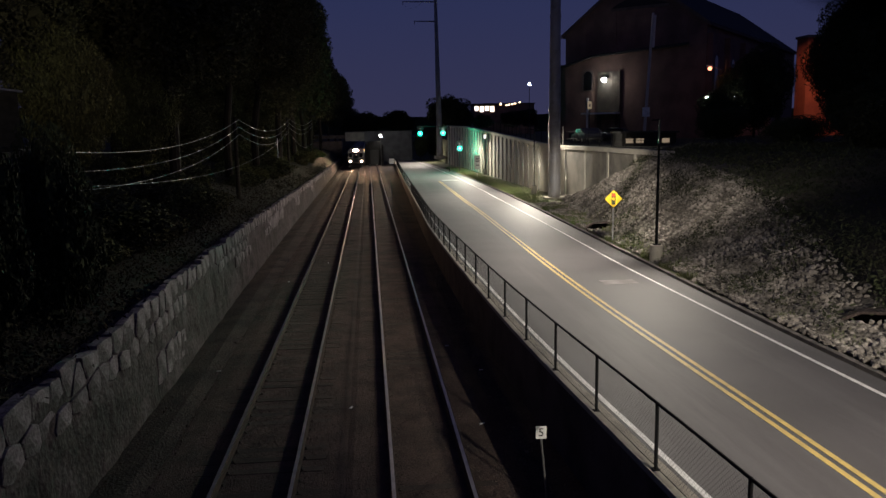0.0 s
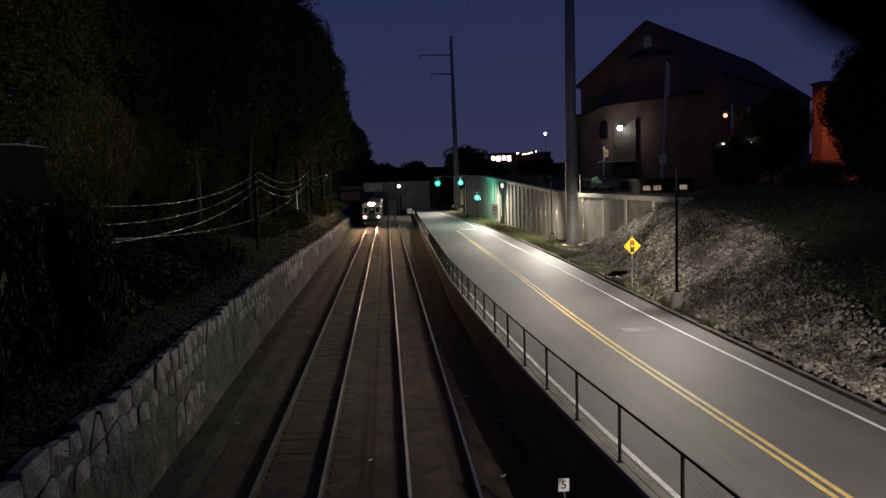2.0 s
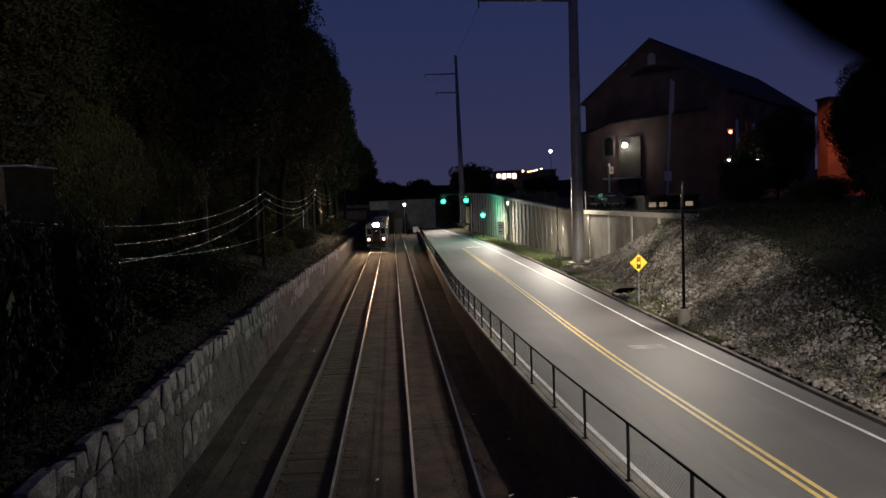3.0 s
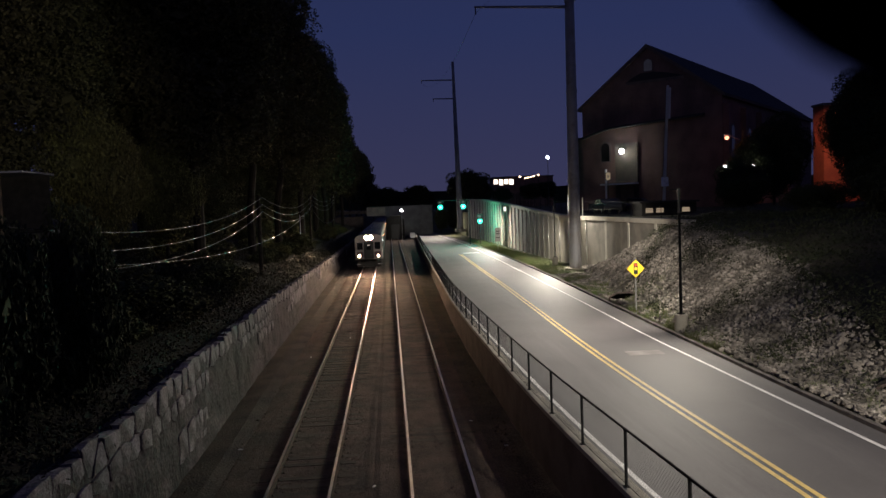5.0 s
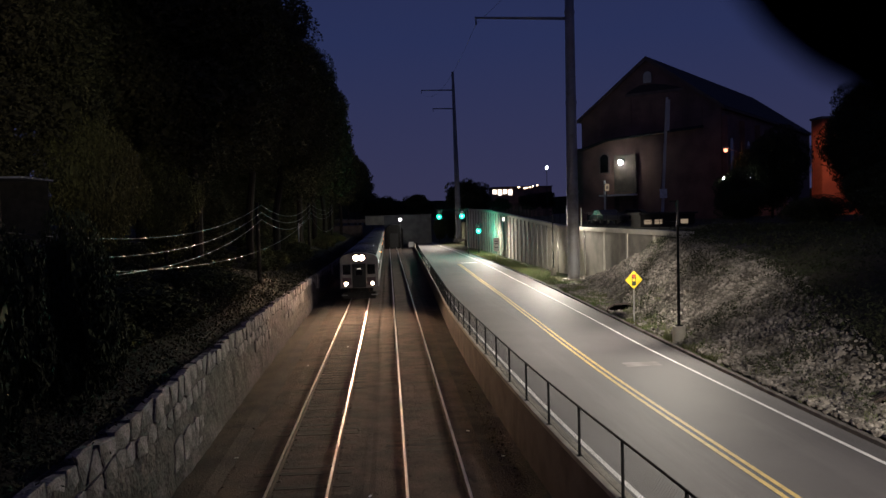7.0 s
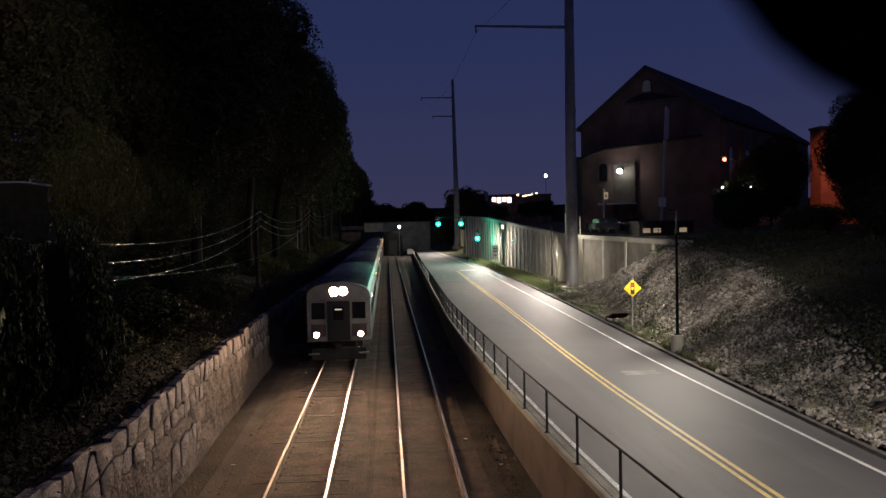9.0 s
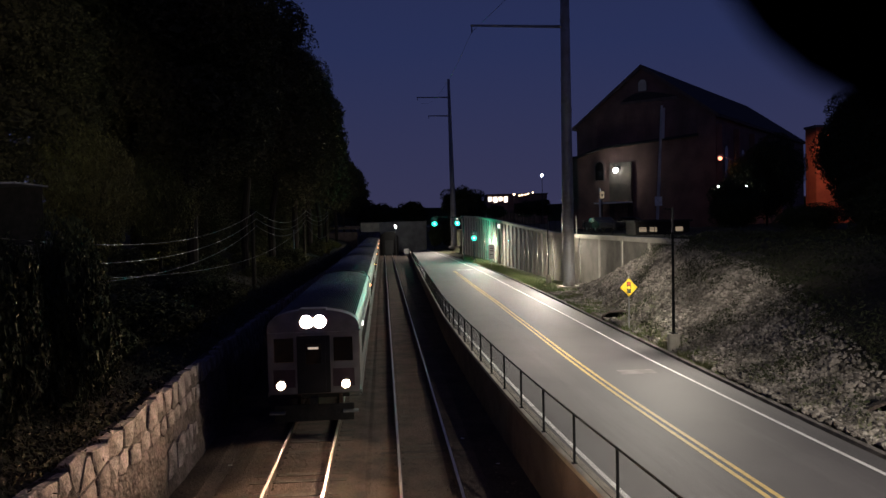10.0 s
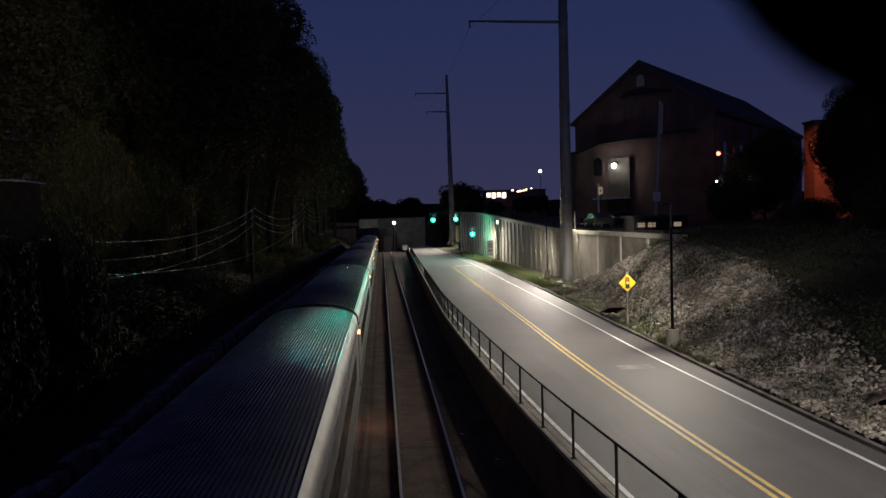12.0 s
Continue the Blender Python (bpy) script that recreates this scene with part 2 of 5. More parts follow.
    headlight=glow("headlight_lens", (1.0, 0.62, 0.36), 8500),
    ditchlight=glow("ditch_light_lens", (1.0, 0.7, 0.44), 330),
    marker=glow("marker_lens", (1.0, 0.34, 0.12), 9),
    steplight=glow("step_light_lens", (1.0, 0.45, 0.26), 90),
    numberboard=glow("number_board_lens", (1.0, 0.8, 0.66), 0.5),
    sidelight=glow("side_light_lens", (1.0, 0.95, 0.9), 3.0),
    green=glow("signal_green_lens_halo", (0.0, 0.8, 0.5), 1.5),
    greencore=glow("signal_green_core", (0.12, 1.0, 0.75), 6.0),
    unlit=material("unlit_lens", (0.03, 0.012, 0.01), 0.3, grain=0.05, scale=3, fine=30),
    lampwhite=glow("lamp_white_lens", (0.97, 1.0, 0.96), 60),
    lamporange=glow("lamp_orange_lens", (1.0, 0.3, 0.17), 3.4),
    ledpanel=glow("led_panel", (1.0, 0.94, 0.86), 1.5),
    shop=glow("lit_shop_window", (1.0, 0.86, 0.72), 3.0),
    warmwindow=glow("lit_window", (1.0, 0.76, 0.52), 0.24),
    lampwarm=glow("lamp_warm_lens", (1.0, 0.66, 0.42), 7.0),
)

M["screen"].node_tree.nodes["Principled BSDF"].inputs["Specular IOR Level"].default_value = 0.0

# ---------------------------------------------------------------- mesh helpers


def link(name, bm, mat, parent=None, label="", smooth=False, bevel=0.0):
    if bevel:
        bmesh.ops.bevel(bm, geom=[e for e in bm.edges if e.is_manifold and e.calc_face_angle(0) > 0.6], offset=bevel, segments=2, affect="EDGES", profile=0.7)
    me = bpy.data.meshes.new(name)
    bm.to_mesh(me)
    bm.free()
    if smooth:
        for p in me.polygons:
            p.use_smooth = True
    for mm in (mat if isinstance(mat, (list, tuple)) else [mat]):
        me.materials.append(mm)
    ob = new(name, me)
    if parent:
        ob.parent = parent
    if label:
        ob["label"] = label
    return ob


def part(name, bm, mat, parent, label="", smooth=False, bevel=0.0):
    return link(name, bm, mat, parent, label, smooth, bevel)


def from_arrays(name, verts, faces, mat, parent=None, slots=None, smooth=False):
    me = bpy.data.meshes.new(name)
    me.from_pydata([tuple(v) for v in verts], [], [tuple(f) for f in faces])
    for mm in (mat if isinstance(mat, (list, tuple)) else [mat]):
        me.materials.append(mm)
    if slots is not None:
        me.polygons.foreach_set("material_index", slots)
    if smooth:
        me.polygons.foreach_set("use_smooth", [True] * len(me.polygons))
    me.update()
    ob = new(name, me)
    if parent:
        ob.parent = parent
    return ob


def box(bm, lo, hi, m=None):
    lo, hi = Vector(lo), Vector(hi)
    made = bmesh.ops.create_cube(bm, size=1)["verts"]
    bmesh.ops.transform(bm, matrix=(m or Matrix()) @ Matrix.Translation((lo + hi) / 2) @ Matrix.Diagonal((*(hi - lo), 1)), verts=made)
    return made


def tube(bm, a, b, r0, r1=None, seg=12):
    a, b = Vector(a), Vector(b)
    d = b - a
    made = bmesh.ops.create_cone(bm, cap_ends=True, segments=seg, radius1=r0, radius2=r0 if r1 is None else r1, depth=d.length)["verts"]
    bmesh.ops.transform(bm, matrix=Matrix.Translation((a + b) / 2) @ d.to_track_quat("Z", "Y").to_matrix().to_4x4(), verts=made)
    return made


def boxed(lo, hi, m=None):
    bm = bmesh.new()
    box(bm, lo, hi, m)
    return bm


def tubed(a, b, r0, r1=None, seg=12):
    bm = bmesh.new()
    tube(bm, a, b, r0, r1, seg)
    return bm


def prism(outline, depth, axis="y"):
    """A closed outline of (u, v) drawn out over depth: axis y gives x = u, z = v; axis z gives x = u, y = v."""
    bm = bmesh.new()
    place = (lambda u, v: (u, 0, v)) if axis == "y" else (lambda u, v: (u, v, 0))
    f = bm.faces.new([bm.verts.new(place(u, v)) for u, v in outline])
    step = Vector((0, depth, 0)) if axis == "y" else Vector((0, 0, depth))
    r = bmesh.ops.extrude_face_region(bm, geom=[f])
    bmesh.ops.translate(bm, vec=step, verts=[v for v in r["geom"] if isinstance(v, bmesh.types.BMVert)])
    bmesh.ops.recalc_face_normals(bm, faces=bm.faces[:])
    return bm


def cable(name, points, radius, mat, parent=None):
    cu = bpy.data.curves.new(name, "CURVE")
    cu.dimensions, cu.bevel_depth, cu.bevel_resolution = "3D", radius, 1
    sp = cu.splines.new("POLY")
    sp.points.add(len(points) - 1)
    for q, p in zip(sp.points, points):
        q.co = (*p, 1)
    cu.materials.append(mat)
    ob = new(name, cu)
    if parent:
        ob.parent = parent
    return ob


def sag(a, b, drop, n=24):
    a, b = Vector(a), Vector(b)
    return [a.lerp(b, i / n) - Vector((0, 0, drop * 4 * (i / n) * (1 - i / n))) for i in range(n + 1)]


def thing(name, at, label, category, group="", kind=""):
    ob = new(name)
    ob.location = at
    return tagged(ob, label, category, group, kind)


# ---------------------------------------------------------------- plan of the place
def smooth_line(pairs):
    a = np.array(pairs, float)

    def at(y):
        return float(np.mean([np.interp(y + d, a[:, 0], a[:, 1]) for d in (-3, -2, -1, 0, 1, 2, 3)]))
    return at


road_z = smooth_line([(-60, 1.5), (10, 1.4), (20, 1.3), (30, 1.2), (45, 1.0), (68, 0.8), (105, 0.6), (150, 0.5), (900, 0.5)])
wall_x = smooth_line([(-60, 5.4), (0, 4.65), (9.8, 4.25), (13.3, 4.03), (15.8, 3.9), (18.5, 3.79), (21.1, 3.7), (25, 3.62), (33, 3.5), (45, 3.48), (65, 3.85), (98, 4.4), (154, 5.4), (300, 8)])
yellow_x = smooth_line([(-60, 7.25), (11, 7.25), (17, 7.2), (22, 7.13), (28, 7.2), (34, 7.36), (40, 7.58), (46, 7.73), (52, 7.92), (60, 8.06), (70, 8.22), (80, 8.4), (93, 8.66), (160, 8.4)])
white_x = smooth_line([(-60, 10.05), (13, 10.08), (20, 10.07), (24, 10.12), (30, 10.14), (34, 10.33), (40, 10.57), (45, 10.75), (49, 10.86), (55, 10.97), (61, 11.16), (70, 11.32), (79, 11.53), (102, 11.87), (133, 11.4), (152, 10.9), (187, 9.6), (300, 8)])
kerb_x = smooth_line([(-60, 10.5), (15.8, 10.68), (18.3, 10.74), (21.5, 10.85), (26.2, 11.02), (33.3, 11.34), (38.5, 11.6), (45.5, 11.95), (55.3, 12.35), (70, 12.82), (89, 13.1), (121, 13.0), (150, 12.0), (187, 10.4), (300, 9)])
left_x = smooth_line([(-60, -5.6), (16, -5.62), (24, -5.66), (34, -5.8), (60, -5.9), (90, -5.9), (300, -6)])
LEFT_TOP = smooth_line([(-60, 2.35), (14, 2.36), (28, 2.42), (37, 2.38), (51, 2.2), (84, 1.8), (140, 1.4), (300, 1.2)])
BED = -0.25


rib_x = smooth_line([(45, 18.0), (66.3, 17.25), (72.7, 16.3), (90, 16.25), (106, 16.2), (126, 16.0), (145, 14.9), (300, 14.9)])


def smoothed(t):
    t = min(1.0, max(0.0, t))
    return t * t * (3 - 2 * t)


crest_z = smooth_line([(-60, 1.9), (14, 2.1), (18, 2.3), (24, 2.85), (27, 3.3), (32, 3.95), (36, 4.15), (46, 5.1), (49, 4.6), (53, 3.6), (58, 2.4), (62, 1.5), (66, 0.9)])
crest_x = smooth_line([(-60, 15.0), (24, 15.6), (36, 16.2), (47, 17.5), (66, 17.1)])


def toe_x(y):
    return kerb_x(y) + 0.45 + max(0.0, (y - 34) / 32) * 3.4


def bank_z(x, y):
    """Height of the ground right of the kerb: a verge, then the stone bank up to its crest, then the upper level."""
    base = road_z(y) + 0.1
    if y > 66:
        return 5.3 if x > rib_x(y) + 0.15 else base + max(0.0, x - kerb_x(y)) * 0.02
    toe, top, zc = toe_x(y), crest_x(y), crest_z(y)
    rough = 0.07 * noise.noise((x * 0.8, y * 0.8, 0))
    if x < toe:
        return base + rough * 0.3
    if x < top:
        u = (x - toe) / (top - toe)
        return base + (zc - base) * (0.55 * u + 0.45 * smoothed(u)) + rough + 0.09 * noise.noise((x * 0.3, y * 0.25, 3)) * math.sin(math.pi * min(1, u))
    return min(5.4, zc + (x - top) * 0.22) + rough if y < 47 else (5.3 if x > rib_x(y) + 0.15 else zc + rough)


# ---------------------------------------------------------------- ground, one sheet to the horizon
def build_ground():
    rows = list(np.arange(-60, 8, 4.0)) + list(np.arange(8, 70, 1.0)) + list(np.arange(70, 170, 2.5)) + [175, 185, 200, 225, 260, 310, 380, 480, 640, 900]
    verts, faces, slots, count = [], [], [], 0
    for y in rows:
        lx, wx, kx = left_x(y), wall_x(y), kerb_x(y)
        top, rz = LEFT_TOP(y), road_z(y)
        wob = 0.25 * noise.noise((0.3, y * 0.2, 1))
        line = [(-900, 7.0, 2), (-150, 7.0, 2), (-60, 6.6, 2), (-30, 6.0 + wob, 2), (-20, 5.3 + wob, 2), (-14, 4.4 + wob, 2), (-10, 3.4 + wob, 2), (-8, 2.7 + wob * 0.5, 2), (lx - 0.75, top - 0.12, 2), (lx - 0.4, top - 0.14, 2), (lx - 0.3, BED - 0.05, 1),
                (lx + 0.7, BED + 0.08, 1), (-4.55, BED, 1), (-4.05, -0.185, 0), (-0.8, -0.185, 0), (-0.65, -0.215, 0), (-0.5, -0.185, 0), (2.55, -0.185, 0), (2.95, BED, 1), (wx + 0.1, BED, 1), (wx + 0.14, rz - 0.12, 1), (kx + 0.06, rz - 0.12, 4)]
        if y < 46:
            across = [kx + 0.06 + 22 * (i / 24) ** 1.15 for i in range(1, 25)]
        else:
            r = rib_x(y)
            across = [kx + 0.06 + (r + 0.02 - kx) * i / 18 for i in range(1, 19)] + [r + 0.25 + 1.2 * i for i in range(6)]
        line += [(x, bank_z(x, y), 3) for x in across]
        end = line[-1][0]
        high = 5.4 if y > 60 else line[-1][1] + 0.3
        line += [(end + 1.0, high, 2), (end + 8, 5.4, 2), (75, 5.6, 2), (160, 6.0, 2), (900, 6.0, 2)]
        verts += [(x, y, z) for x, z, s in line]
        count = len(line)
    for r in range(len(rows) - 1):
        for c in range(count - 1):
            a = r * count + c
            faces.append((a, a + 1, a + count + 1, a + count))
            slots.append(0)
    # zones by column, taken from each row's own line
    k = 0
    for r in range(len(rows) - 1):
        y = rows[r]
        for c in range(count - 1):
            if c < 9:
                s = 2
            elif c < 12:
                s = 1
            elif c < 17:
                s = 0
            elif c < 21:
                s = 1
            elif c < 45:
                x = verts[r * count + c][0]
                s = 4 if (x < (toe_x(y) + 0.2 if y < 36 else kerb_x(y) + 1.0) or y > 58) else (3 if x < min(crest_x(y) + 1.5, toe_x(y) + 1.2 + max(0.0, y - 17) * 0.24) else 2)
            else:
                s = 2
            slots[k] = s
            k += 1
    ob = from_arrays("ground", verts, faces, [M["ballast"], M["cess"], M["soil"], M["gravel"], M["verge"]], slots=slots)
    tagged(ob, "railway ballast, dark soil bank and gravel verge ground", "ground", kind="structure")


def ribbon(name, x0, x1, z, ys, mat, lift, thick, parent=None):
    """A strip that follows the road: x0(y) to x1(y) across, its top lift above z(y), thick deep."""
    v, f = [], []
    for y in ys:
        for x, zz in ((x0(y), z(y) + lift), (x1(y), z(y) + lift), (x1(y), z(y) + lift - thick), (x0(y), z(y) + lift - thick)):
            v.append((x, y, zz))
    for i in range(len(ys) - 1):
        for c in range(4):
            a, b = i * 4 + c, i * 4 + (c + 1) % 4
            f.append((a, b, b + 4, a + 4))
    n = (len(ys) - 1) * 4
    f += [(0, 3, 2, 1), (n, n + 1, n + 2, n + 3)]
    ob = from_arrays(name, v, f, mat, parent)
    bm = bmesh.new()
    bm.from_mesh(ob.data)
    bmesh.ops.recalc_face_normals(bm, faces=bm.faces[:])
    bm.to_mesh(ob.data)
    bm.free()
    return ob


def build_road():
    ys = list(np.arange(-40, 80, 1.5)) + list(np.arange(80, 190, 4.0))
    road = ribbon("road", lambda y: wall_x(y) + 0.16, lambda y: kerb_x(y), road_z, ys, M["asphalt"], 0, 0.16)
    tagged(road, "worn grey asphalt two-lane road beside the railway", "road", kind="structure")
    yy = list(np.arange(-40, 95.5, 1.5))
    for d in (-0.16, 0.06):
        tagged(ribbon("yellow_line", lambda y: yellow_x(y) + d, lambda y: yellow_x(y) + d + 0.11, road_z, yy, M["yellow"], 0.006, 0.005), "painted yellow centre line on the asphalt", "road marking", "double yellow line", "structure")
    tagged(ribbon("edge_line", lambda y: white_x(y) - 0.05, lambda y: white_x(y) + 0.06, road_z, ys, M["white"], 0.006, 0.005), "painted white edge line along the kerb side", "road marking", kind="structure")
    tagged(ribbon("edge_line", lambda y: wall_x(y) + 0.47, lambda y: wall_x(y) + 0.58, road_z, ys, M["white"], 0.006, 0.005), "painted white edge line beside the fence", "road marking", kind="structure")
    bm = boxed((9.2, 96.4, road_z(97) + 0.001), (11.2, 97.2, road_z(97) + 0.008))
    tagged(link("stop_line", bm, M["white"]), "worn white stop bar painted across the lane", "road marking", kind="structure")
    bm = bmesh.new()
    box(bm, (8.22, 26.1, road_z(26.5) - 0.03), (9.5, 26.85, road_z(26.5) + 0.008))
    tagged(link("road_patch", bm, M["patch"], bevel=0.003), "pale rectangular concrete patch in the asphalt", "road patch", kind="structure")
    kerb = ribbon("kerb", lambda y: kerb_x(y), lambda y: kerb_x(y) + 0.16, road_z, ys, M["kerb"], 0.1, 0.4)
    tagged(kerb, "dark weathered asphalt kerb along the road", "kerb", kind="structure")
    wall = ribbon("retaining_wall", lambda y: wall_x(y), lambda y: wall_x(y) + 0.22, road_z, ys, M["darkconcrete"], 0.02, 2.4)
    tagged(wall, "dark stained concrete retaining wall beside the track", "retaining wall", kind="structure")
    cope = ribbon("coping", lambda y: wall_x(y) - 0.04, lambda y: wall_x(y) + 0.27, road_z, ys, M["concrete"], 0.13, 0.105)
    tagged(cope, "pale concrete coping that carries the fence", "coping", kind="structure")


# ---------------------------------------------------------------- fence on the coping
def build_fence():
    fence = thing("chain_link_fence", (0, 0, 0), "black chain-link fence on the concrete coping", "fence")
    ys, y = [], 5.52
    while y < 150:
        ys.append(y)
        y += 2.62
    post = None
    for y in ys:
        at = (wall_x(y) + 0.06, y, road_z(y) + 0.13)
        if post is None:
            bm = tubed((0, 0, 0), (0, 0, 1.05), 0.03, seg=10)
            tube(bm, (0, 0, 1.05), (0, 0, 1.085), 0.036, 0.016, seg=10)
            box(bm, (-0.06, -0.06, 0), (0.06, 0.06, 0.012))
            post = part("fence_post", bm, M["post"], fence)
            ob = post
        else:
            ob = new("fence_post", post.data)
            ob.parent = fence
        ob.location = at
    line = list(np.arange(-8, 150, 1.3))
    def pts(h):
        return [(wall_x(y) + 0.06, y, road_z(y) + 0.13 + h) for y in line]
    cable("top_rail", pts(1.06), 0.024, M["post"], fence)
    cable("tension_wire", pts(0.05), 0.006, M["post"], fence)
    # woven wires, both ways
    v, f = [], []
    r, pitch, lean = 0.0014, 0.085, 1.0
    rng = np.arange(-6, 75, pitch)
    for way in (1, -1):
        for y in rng:
            a = (y, 0.03) if way > 0 else (y + lean, 0.03)
            b = (y + lean, 1.03) if way > 0 else (y, 1.03)
            base = len(v)
            n = 2
            for i in range(n + 1):
                yy, h = a[0] + (b[0] - a[0]) * i / n, a[1] + (b[1] - a[1]) * i / n
                x, z = wall_x(yy) + 0.06 + 0.004 * way, road_z(yy) + 0.13 + h
                v += [(x - r, yy - r, z), (x + r, yy - r, z), (x, yy + r * 1.4, z)]
            for i in range(n):
                for c in range(3):
                    p, q = base + i * 3 + c, base + i * 3 + (c + 1) % 3
                    f.append((p, q, q + 3, p + 3))
    mesh = from_arrays("wire_mesh", v, f, M["wire"], fence)
    mesh["kind"] = "stuff"


# ---------------------------------------------------------------- tracks
def build_track(cx, label):
    track = thing("railway_track", (cx, 0, 0), label, "railway track", "railway tracks")
    prof = [(-0.036, 0), (-0.036, -0.03), (-0.01, -0.045), (-0.01, -0.13), (-0.07, -0.15), (-0.07, -0.165), (0.07, -0.165), (0.07, -0.15), (0.01, -0.13), (0.01, -0.045), (0.036, -0.03), (0.036, 0)]
    for s in (-1, 1):
        bm = prism([(s * 0.7535 + u, v) for u, v in prof], 520)
        bmesh.ops.translate(bm, vec=(0, -60, 0), verts=bm.verts[:])
        for f in bm.faces:
            f.material_index = 1 if f.normal.z > 0.9 and f.calc_center_median().z > -0.01 else 0
        part("rail", bm, [M["railrust"], M["railhead"]], track, "rusty steel rail with a worn bright head")
    tie, rnd = None, random.Random(int(cx * 10))
    y, n = 5.0, 0
    while n < 190:
        if tie is None:
            bm = boxed((-1.3, -0.115, -0.32), (1.3, 0.115, -0.163))
            for s in (-1, 1):
                box(bm, (s * 0.7535 - 0.14, -0.09, -0.164), (s * 0.7535 + 0.14, 0.09, -0.152))
                for u in (-0.1, 0.1):
                    box(bm, (s * 0.7535 + u - 0.012, -0.05, -0.153), (s * 0.7535 + u + 0.012, -0.02, -0.125))
            tie = part("sleeper", bm, M["tie"], track, bevel=0.0)
            ob = tie
        else:
            ob = new("sleeper", tie.data)
            ob.parent = track
        ob.location = (rnd.uniform(-0.04, 0.04), y, rnd.uniform(-0.034, -0.018) + (0.006 if cx < 0 else 0.0))
        ob.rotation_euler = (0, 0, rnd.uniform(-0.015, 0.015))
        y += 0.54 + rnd.uniform(-0.02, 0.02)
        n += 1


def build_ballast():
    rnd = random.Random(21)
    V, F = [], []
    for i in range(21000):
        y = 8 + 36 * rnd.random() ** 1.5
        x = rnd.uniform(-5.45, 3.4)
        if any(abs(x - c) < 0.07 for c in (-3.165, -1.66, 0.292, 1.798)):
            continue
        s = rnd.uniform(0.01, 0.022) if -4.4 < x < 2.8 else 0.012 + 0.06 * rnd.random() ** 6
        z = -0.185 if -4.05 < x < 2.55 else BED
        b = len(V)
        V += [(x + s * rnd.uniform(0.5, 1.2), y, z), (x - s * rnd.uniform(0.5, 1.2), y + s * rnd.uniform(-0.4, 0.4), z), (x + s * rnd.uniform(-0.3, 0.3), y + s * rnd.uniform(0.6, 1.2), z), (x + s * rnd.uniform(-0.3, 0.3), y - s * rnd.uniform(0.6, 1.2), z), (x + s * rnd.uniform(-0.4, 0.4), y + s * rnd.uniform(-0.4, 0.4), z + s * rnd.uniform(0.5, 1.2))]
        F += [(b, b + 2, b + 4), (b + 2, b + 1, b + 4), (b + 1, b + 3, b + 4), (b + 3, b, b + 4)]
    ob = from_arrays("ballast_stones", V, F, M["ballaststone"])
    tagged(ob, "loose grey-brown ballast stones between the rails", "ballast", kind="stuff")
    # pale scraps of litter lying by the rails
    for x, y in ((-0.75, 13.6), (-5.0, 17.5), (-3.9, 36.0), (-0.62, 18.7), (2.35, 24.0), (3.1, 21.5), (2.5, 17.2), (-2.3, 41.0), (-4.6, 22.5)):
        t = thing("litter_scrap", (x, y, -0.17 if -4.05 < x < 2.55 else BED + 0.02), "small pale scrap of litter on the ballast", "litter", "litter by the tracks")
        t.rotation_euler = (rnd.uniform(-0.3, 0.3), rnd.uniform(-0.3, 0.3), rnd.uniform(0, 3))
        part("scrap", boxed((-0.06, -0.025, 0), (0.06, 0.025, 0.02)), M["signwhite"], t, bevel=0.006)


# ---------------------------------------------------------------- stone wall at the foot of the wooded bank
def clip_cell(poly, px, py, nx, ny):
    """The part of a polygon on the far side from (nx, ny) of the line through (px, py) square to that way."""
    out = []
    for i, p in enumerate(poly):
        q = poly[(i + 1) % len(poly)]
        dp, dq = (p[0] - px) * nx + (p[1] - py) * ny, (q[0] - px) * nx + (q[1] - py) * ny
        if dp <= 0:
            out.append(p)
        if (dp < 0 < dq) or (dq < 0 < dp):
            t = dp / (dp - dq)
            out.append((p[0] + (q[0] - p[0]) * t, p[1] + (q[1] - p[1]) * t))
    return out


def rubble_cells(rnd, y0, y1, courses):
    """Irregular stones that fit together: (along, down from the crest) outlines with joints between them."""
    seeds = []
    depth = 0.1
    for c in range(courses):
        high = rnd.uniform(0.34, 0.6)
        y = y0 - 0.6 + rnd.uniform(0, 0.4)
        while y < y1 + 0.8:
            w = rnd.uniform(0.26, 1.15)
            seeds.append((y + w / 2, depth + high / 2 + rnd.uniform(-0.09, 0.09), c))
            y += w
        depth += high
    cells = []
    for i, (sy, sd, c) in enumerate(seeds):
        if not y0 <= sy < y1:
            continue
        poly = [(sy - 0.8, sd - 0.6), (sy + 0.8, sd - 0.6), (sy + 0.8, sd + 0.6), (sy - 0.8, sd + 0.6)]
        for j, (oy, od, _) in enumerate(seeds):
            if j != i and abs(oy - sy) < 1.7 and abs(od - sd) < 1.3:
                vy, vd = oy - sy, od - sd
                r = math.hypot(vy, vd)
                gap = rnd.uniform(0.003, 0.014) / r
                poly = clip_cell(poly, sy + vy * (0.5 - gap), sd + vd * (0.5 - gap), vy + 0.25 * vd, vd * 2.6)  # courses lie nearly level, joints lean
                if len(poly) < 3:
                    break
        crest = rnd.uniform(-0.07, 0.09)  # the top edge is broken and uneven
        poly = clip_cell(poly, sy, crest, rnd.uniform(-0.12, 0.12), -1) if len(poly) > 2 else poly
        if len(poly) > 2:
            worn = []  # each side is broken once, so that no outline is straight
            for i, p in enumerate(poly):
                q = poly[(i + 1) % len(poly)]
                long = math.hypot(q[0] - p[0], q[1] - p[1])
                worn.append((p[0] + (sy - p[0]) * 0.06, p[1] + (sd - p[1]) * 0.06))
                if long > 0.16:
